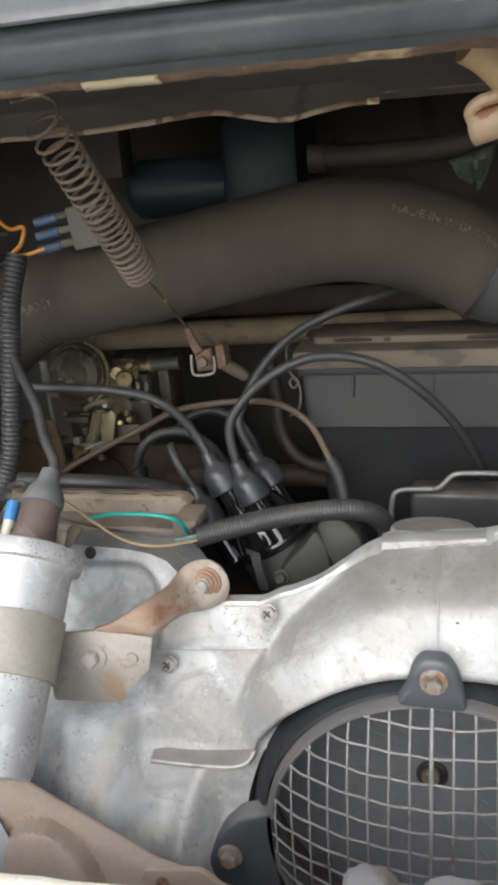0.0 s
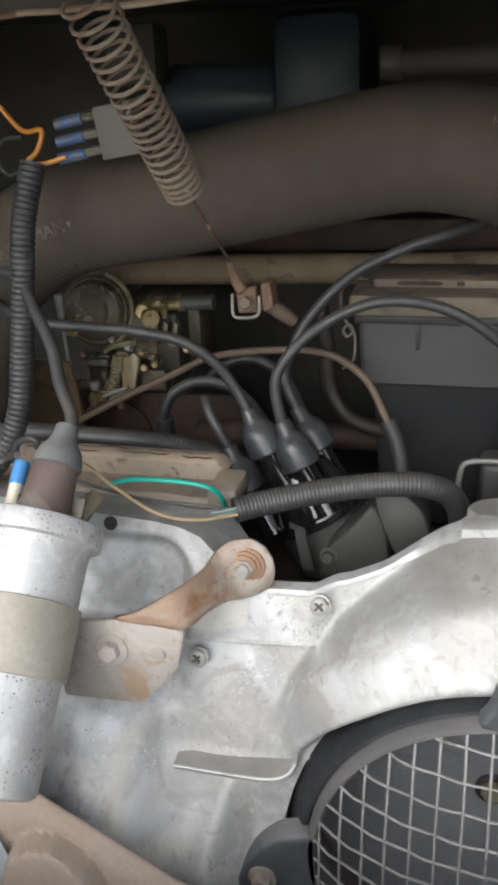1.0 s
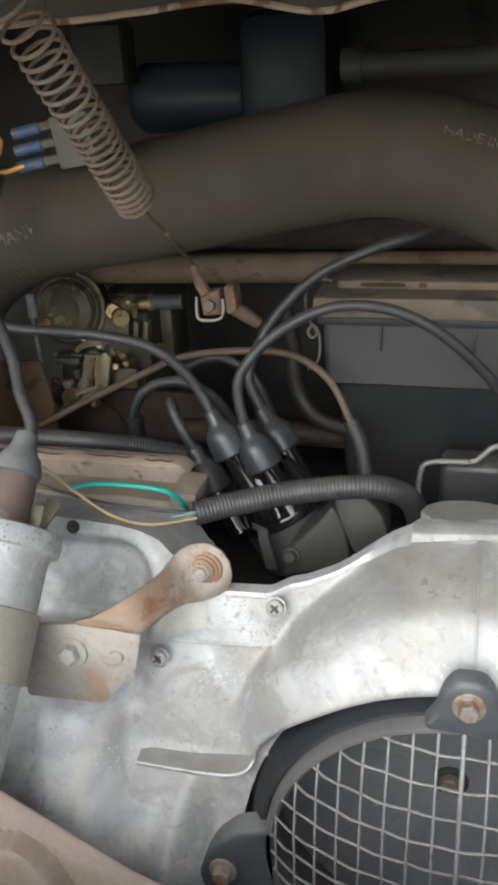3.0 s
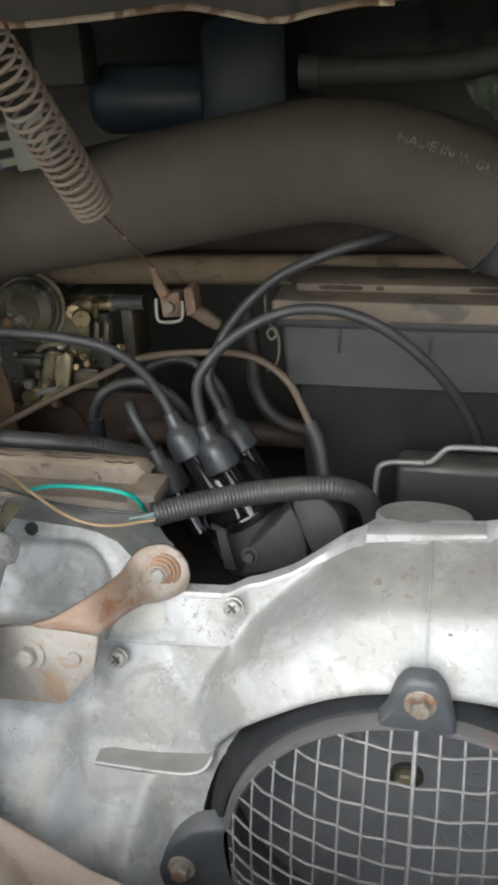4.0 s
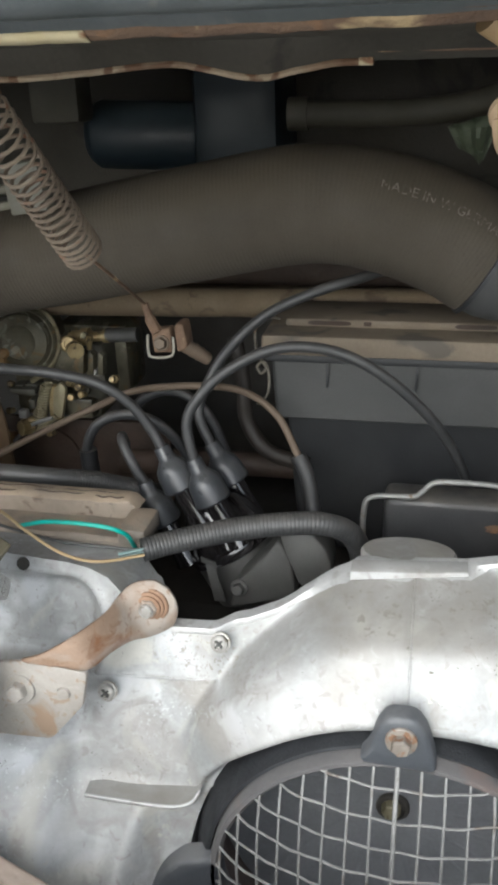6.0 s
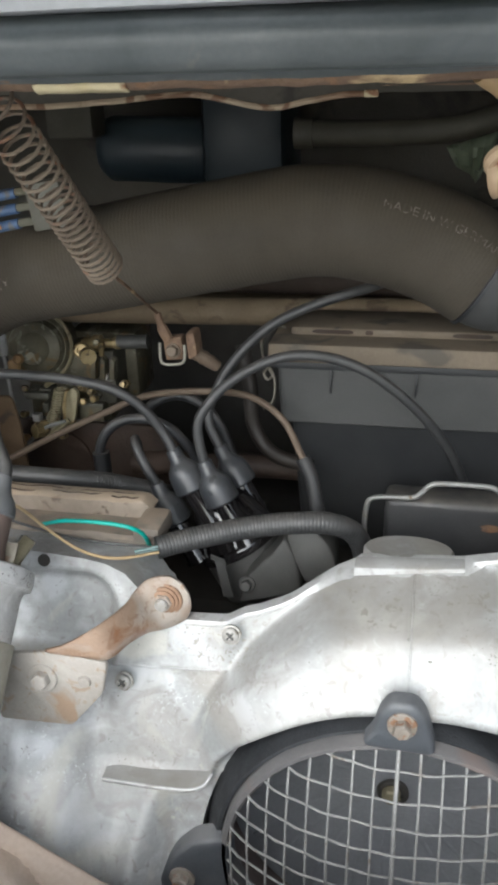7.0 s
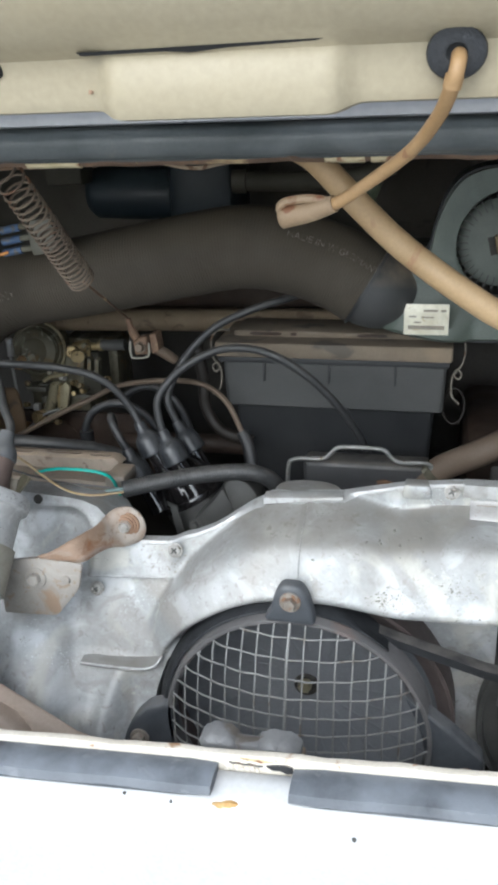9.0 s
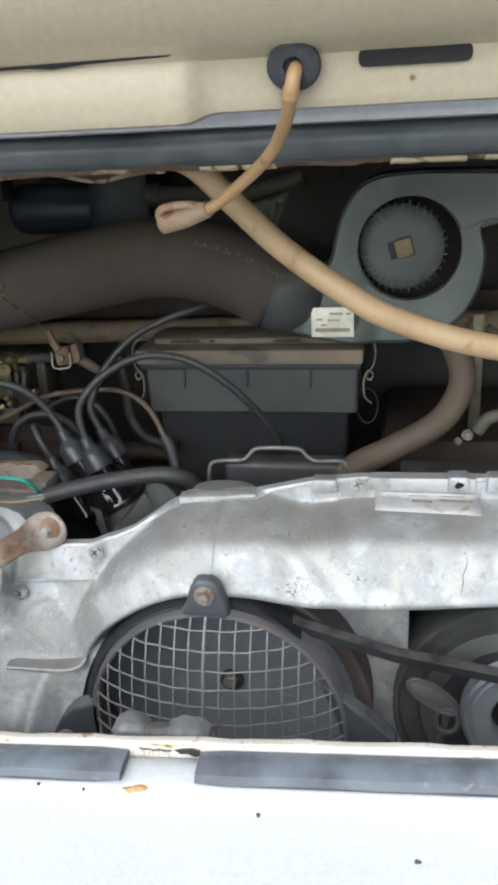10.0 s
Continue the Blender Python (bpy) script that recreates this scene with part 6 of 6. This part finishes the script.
part("sleeve", bm_tube(spline([(-0.0875, 0.638, 0.857), (-0.0800, 0.634, 0.842), (-0.075, 0.628, 0.822), (-0.071, 0.62, 0.80)], 6), 0.0058, 14), LEAD, inlet, "dusty black rubber sleeve")
hose2 = thing("vacuum_hose", "small black rubber hose bent over behind the distributor", "hose")
p = spline([(-0.170, 0.684, 0.79), (-0.180, 0.68, 0.82), (-0.193, 0.676, 0.845), (-0.208, 0.672, 0.862), (-0.226, 0.668, 0.8695), (-0.243, 0.665, 0.8680), (-0.257, 0.662, 0.859), (-0.2645, 0.66, 0.842), (-0.264, 0.66, 0.822)], 8)
part("hose", bm_tube(p, 0.0042, 12), RUBBER, hose2)
part("end_cap", bm_tube([Vector((-0.264, 0.660, 0.840)), Vector((-0.263, 0.660, 0.815))], 0.0072, 14), RUBBER, hose2)
hose3 = thing("vacuum_hose", "small black rubber hose arching behind the distributor leads", "hose")
part("hose", bm_tube(spline([(-0.240, 0.70, 0.858), (-0.226, 0.70, 0.872), (-0.205, 0.70, 0.879), (-0.184, 0.70, 0.872), (-0.168, 0.70, 0.852), (-0.155, 0.70, 0.815)], 8), 0.0040, 12), RUBBER, hose3)
pipe = thing("heater_pipe", "dull brown cross pipe low behind the distributor", "pipe")
part("pipe", bm_tube(spline([(-0.25, 0.70, 0.812), (-0.20, 0.70, 0.815), (-0.10, 0.71, 0.812), (0.0, 0.72, 0.80)], 6), 0.0105, 14), HEAD, pipe)
ring = thing("breather_hose", "dark rubber breather hose looping beside the filter box", "hose")
part("hose", bm_tube(spline([(-0.145, 0.69, 0.93), (-0.138, 0.685, 0.895), (-0.135, 0.68, 0.865), (-0.118, 0.675, 0.842), (-0.085, 0.675, 0.832)], 8), 0.0062, 12), DARK_HOSE, ring)
# hanging spring, rod and clamp
spring = thing("tension_spring", "dusty rust-brown tension spring hung under the flange", "spring")
a, b = Vector((-0.1885, 0.404, 1.1315)), Vector((-0.1755, 0.493, 1.0335))
axm = axis_matrix(a, b - a)
L = (b - a).length
turns, pts = 22, []
for k in range(turns * 14 + 1):
    t = k / (turns * 14)
    h = L * (0.35 * t + 0.65 * t ** 0.6 + 0.008 * math.sin(t * 17)) if t > 0 else 0
    pts.append(axm @ Vector((0.0105 * math.cos(2 * math.pi * turns * t), 0.0105 * math.sin(2 * math.pi * turns * t), h)))
part("coil", bm_tube(pts, 0.00095, 6), SPRING, spring)
part("hook", bm_tube(spline([a + Vector((0.010, 0, 0.0)), a + Vector((0.007, 0.003, 0.002)), a + Vector((0.002, 0.004, 0.004))], 5), 0.0011, 6), SPRING, spring)
part("rod", bm_tube(spline([b, (-0.1835, 0.545, 1.0110), (-0.1905, 0.592, 0.9895), (-0.1975, 0.638, 0.9690)], 6), 0.0011, 6), RUST, spring, "thin rusty pull rod")
clamp = thing("rod_clamp", "dusty rust-brown clamp with a nut on the pull rod", "clamp")
part("strap", bm_tube(spline([(-0.198, 0.640, 0.968), (-0.1935, 0.636, 0.958), (-0.188, 0.634, 0.949)], 4), [0.0030] * 4 + [0.0042] * 5, 8), RUST, clamp)
part("block", bm_prism(rounded([(-0.1935, 0.950), (-0.179, 0.952), (-0.178, 0.934), (-0.192, 0.933)], 0.002), 0.635, 0.645, 0.0012), RUST, clamp)
part("u_clip", bm_tube(spline([(-0.1955, 0.634, 0.947), (-0.1955, 0.633, 0.934), (-0.192, 0.633, 0.9305), (-0.180, 0.633, 0.9315), (-0.1765, 0.633, 0.936), (-0.1765, 0.634, 0.946)], 5), 0.0011, 8), COIL_STRAP, clamp, "bright bent clip edge")
hex_bolt(clamp, (-0.1855, 0.6345, 0.941), (0.05, -1, 0.2), 0.0046, 0.0058, "nut", "", SPRING)
part("fork", bm_prism(rounded([(-0.1755, 0.955), (-0.1685, 0.956), (-0.1665, 0.938), (-0.174, 0.934)], 0.003), 0.634, 0.650, 0.001), RUST, clamp)
part("tail", bm_tube(spline([(-0.172, 0.645, 0.937), (-0.164, 0.65, 0.930), (-0.157, 0.655, 0.923)], 4), [0.0048, 0.0056, 0.0050, 0.0058, 0.0050, 0.0056, 0.0048, 0.0050, 0.0044], 12), BROWN_HOSE, clamp)

# dark fittings at the top back
motor = thing("wiper_motor", "dark blue-black cylinder under the bay roof", "motor")
part("barrel", bm_tube([Vector((-0.306, 0.84, 1.069)), Vector((-0.300, 0.84, 1.069)), Vector((-0.296, 0.84, 1.069)), Vector((-0.206, 0.84, 1.066)), Vector((-0.200, 0.84, 1.0655)), Vector((-0.197, 0.84, 1.065))], [0.022, 0.027, 0.029, 0.029, 0.026, 0.020], 28), BAY_BLUE, motor)
part("gearbox", bm_box((-0.204, 0.80, 1.03), (-0.127, 0.90, 1.132), 0.016), BAY_BLUE, motor)
part("bracket", bm_box((-0.334, 0.775, 1.082), (-0.290, 0.81, 1.128), 0.005), OLIVE_SHADED, motor)
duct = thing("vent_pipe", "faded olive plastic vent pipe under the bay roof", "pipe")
part("pipe", bm_tube(spline([(-0.098, 0.71, 1.0890), (-0.04, 0.71, 1.0885), (0.012, 0.712, 1.0910), (0.05, 0.72, 1.101)], 6), 0.0092, 16), OLIVE_SHADED, duct)
part("socket", bm_tube([Vector((-0.104, 0.71, 1.0890)), Vector((-0.09, 0.71, 1.0890))], 0.0112, 16), OLIVE_SHADED, duct)
flap = thing("green_sheet", "dull olive-green crumpled sheet hanging behind the hose", "sheet")
rows = []
for i in range(9):
    u = i / 8
    x0 = 0.006 + 0.036 * u
    tip = Vector((0.026, 0.686, 1.046))
    top = Vector((x0, 0.690 + 0.004 * math.sin(i * 1.9), 1.080 + 0.010 * u))
    rows.append([tuple(top.lerp(tip, 0.22 * j * (0.45 + 0.55 * u if u < 0.85 else 0.8)) + Vector((0, 0.003 * math.sin(i * 2.3 + j * 1.7), 0))) for j in range(5)])
thick(part("sheet", bm_loft(rows), GREEN_FOIL, flap), 0.0008)

# ---- right side: return hose, stays, belt drive ----
rh = thing("return_hose", "dusty brown rubber hose bending up behind the shroud", "hose")
p = spline([(0.085, 0.622, 0.815), (0.110, 0.62, 0.838), (0.146, 0.622, 0.856), (0.187, 0.63, 0.880), (0.206, 0.645, 0.910), (0.202, 0.66, 0.938), (0.184, 0.67, 0.965)], 10)
part("hose", bm_tube(p, 0.0125, 20), BROWN_HOSE, rh)
part("clip", bm_tube([Vector((0.0975, 0.6205, 0.828)), Vector((0.103, 0.62, 0.833))], 0.0138, 20), ZINC, rh, "dull metal hose clip")
stay = thing("steel_stay", "flat grey steel stay beside the blower", "bracket")
part("bar", bm_box((0.215, 0.66, 0.86), (0.226, 0.664, 0.975), 0.001), ZINC, stay)
part("bar", bm_tube([Vector((0.228, 0.65, 0.965)), Vector((0.30, 0.66, 0.90))], 0.004, 8), ZINC, stay)
part("elbow", bm_tube(spline([(0.222, 0.64, 0.866), (0.232, 0.638, 0.880), (0.246, 0.64, 0.880), (0.262, 0.65, 0.86)], 6), 0.0062, 12), OLIVE, stay)
hex_bolt(stay, (0.213, 0.640, 0.862), (0, -1, 0.2), 0.0042, 0.0055, "bolt", "", BOLT)
pad = thing("rubber_pad", "dark flat pad behind the shroud's top edge", "pad")
part("pad", bm_box((0.150, 0.545, 0.835), (0.34, 0.60, 0.8515), 0.003), DARK_GREY, pad)
rear = thing("engine_block", "oil-dark engine block low behind the shroud", "engine")
part("block", bm_box((-0.30, 0.60, 0.50), (0.50, 0.90, 0.745), 0.02), BAY, rear)
part("head", bm_box((0.13, 0.70, 0.745), (0.34, 0.90, 0.835), 0.015), HEAD, rear)
for x in (0.209,):
    hex_bolt(rear, (x, 0.698, 0.8335), (0, -1, 0.4), 0.0030, 0.0042, "bolt", "dull zinc bolt", BOLT)

belt = thing("fan_belt", "black rubber fan belt running to the pulley", "belt")
bm = bmesh.new()
p = [Vector((0.00, 0.436, 0.797)), Vector((0.026, 0.436, 0.789)), Vector((0.080, 0.436, 0.769)), Vector((0.147, 0.436, 0.749)), Vector((0.227, 0.438, 0.7335)), Vector((0.34, 0.44, 0.713))]
rows = [[(q.x, q.y - 0.006, q.z + 0.0042), (q.x, q.y + 0.006, q.z + 0.0042), (q.x, q.y + 0.004, q.z - 0.0042), (q.x, q.y - 0.004, q.z - 0.0042)] for q in p]
part("belt", bm_loft(rows, True), RUBBER, belt)
alt = thing("alternator", "dark alternator with grey grooved pulley", "alternator")
m = axis_matrix((0.245, 0.475, 0.673), (0, -1, 0.05))
part("body", bm_lathe([(0.0, -0.10), (0.094, -0.10), (0.0985, -0.02), (0.0995, 0.0), (0.0985, 0.0025), (0.0950, 0.0020), (0.0935, -0.006), (0.078, -0.010), (0.076, 0.002), (0.066, 0.006), (0, 0.006)], m, 56), DARK_GREY, alt, "dark grey housing with a thin raised rim")
part("fan_disc", bm_lathe([(0.02, 0.007), (0.062, 0.007), (0.063, 0.010), (0.02, 0.012)], m, 40), FILTER_TUB, alt)
m = axis_matrix((0.2510, 0.475, 0.684), (0, -1, 0.05))
part("pulley", bm_lathe([(0.030, 0.010), (0.0495, 0.012), (0.0500, 0.0145), (0.043, 0.018), (0.043, 0.0195), (0.0495, 0.024), (0.0500, 0.027), (0.047, 0.029), (0.0455, 0.0275), (0.043, 0.0275), (0.0415, 0.029), (0.028, 0.0285), (0.0255, 0.026), (0.0250, 0.013), (0, 0.013)], m, 56), PULLEY, alt, "grey steel pulley with grooves")
part("bore", bm_lathe([(0.0, 0.0131), (0.0249, 0.0131), (0.0249, 0.0150), (0.0, 0.0142)], m, 32), VOID, alt, "dark open bore")
dip = thing("dipstick", "grey oil dipstick with a ring handle", "dipstick")
o = [(0.1765 + 0.0220 * math.cos(a) * 0.88 + 0.0085 * math.sin(a) * 0.47, 0.7215 - 0.0220 * math.cos(a) * 0.60 + 0.0095 * math.sin(a) * 0.88) for a in (2 * math.pi * k / 32 for k in range(32))]
part("paddle", bm_prism(o, 0.4225, 0.4255, 0.0008), PADDLE, dip, "mauve-brown flat grip")
part("paddle_rim", bm_tube([Vector((x, 0.4228, z)) for x, z in o + o[:1]], 0.0016, 8), DARK_GREY, dip)
part("ring", bm_tube([Vector((0.1880 + 0.0088 * math.cos(a), 0.4235, 0.6990 + 0.0115 * math.sin(a))) for a in (2 * math.pi * k / 26 for k in range(27))], 0.0020, 8), DARK_GREY, dip, "grey wire ring")
part("shaft", bm_tube(spline([(0.188, 0.4245, 0.712), (0.186, 0.428, 0.690), (0.180, 0.435, 0.66), (0.17, 0.46, 0.60)], 6), 0.0028, 8), DARK_GREY, dip)
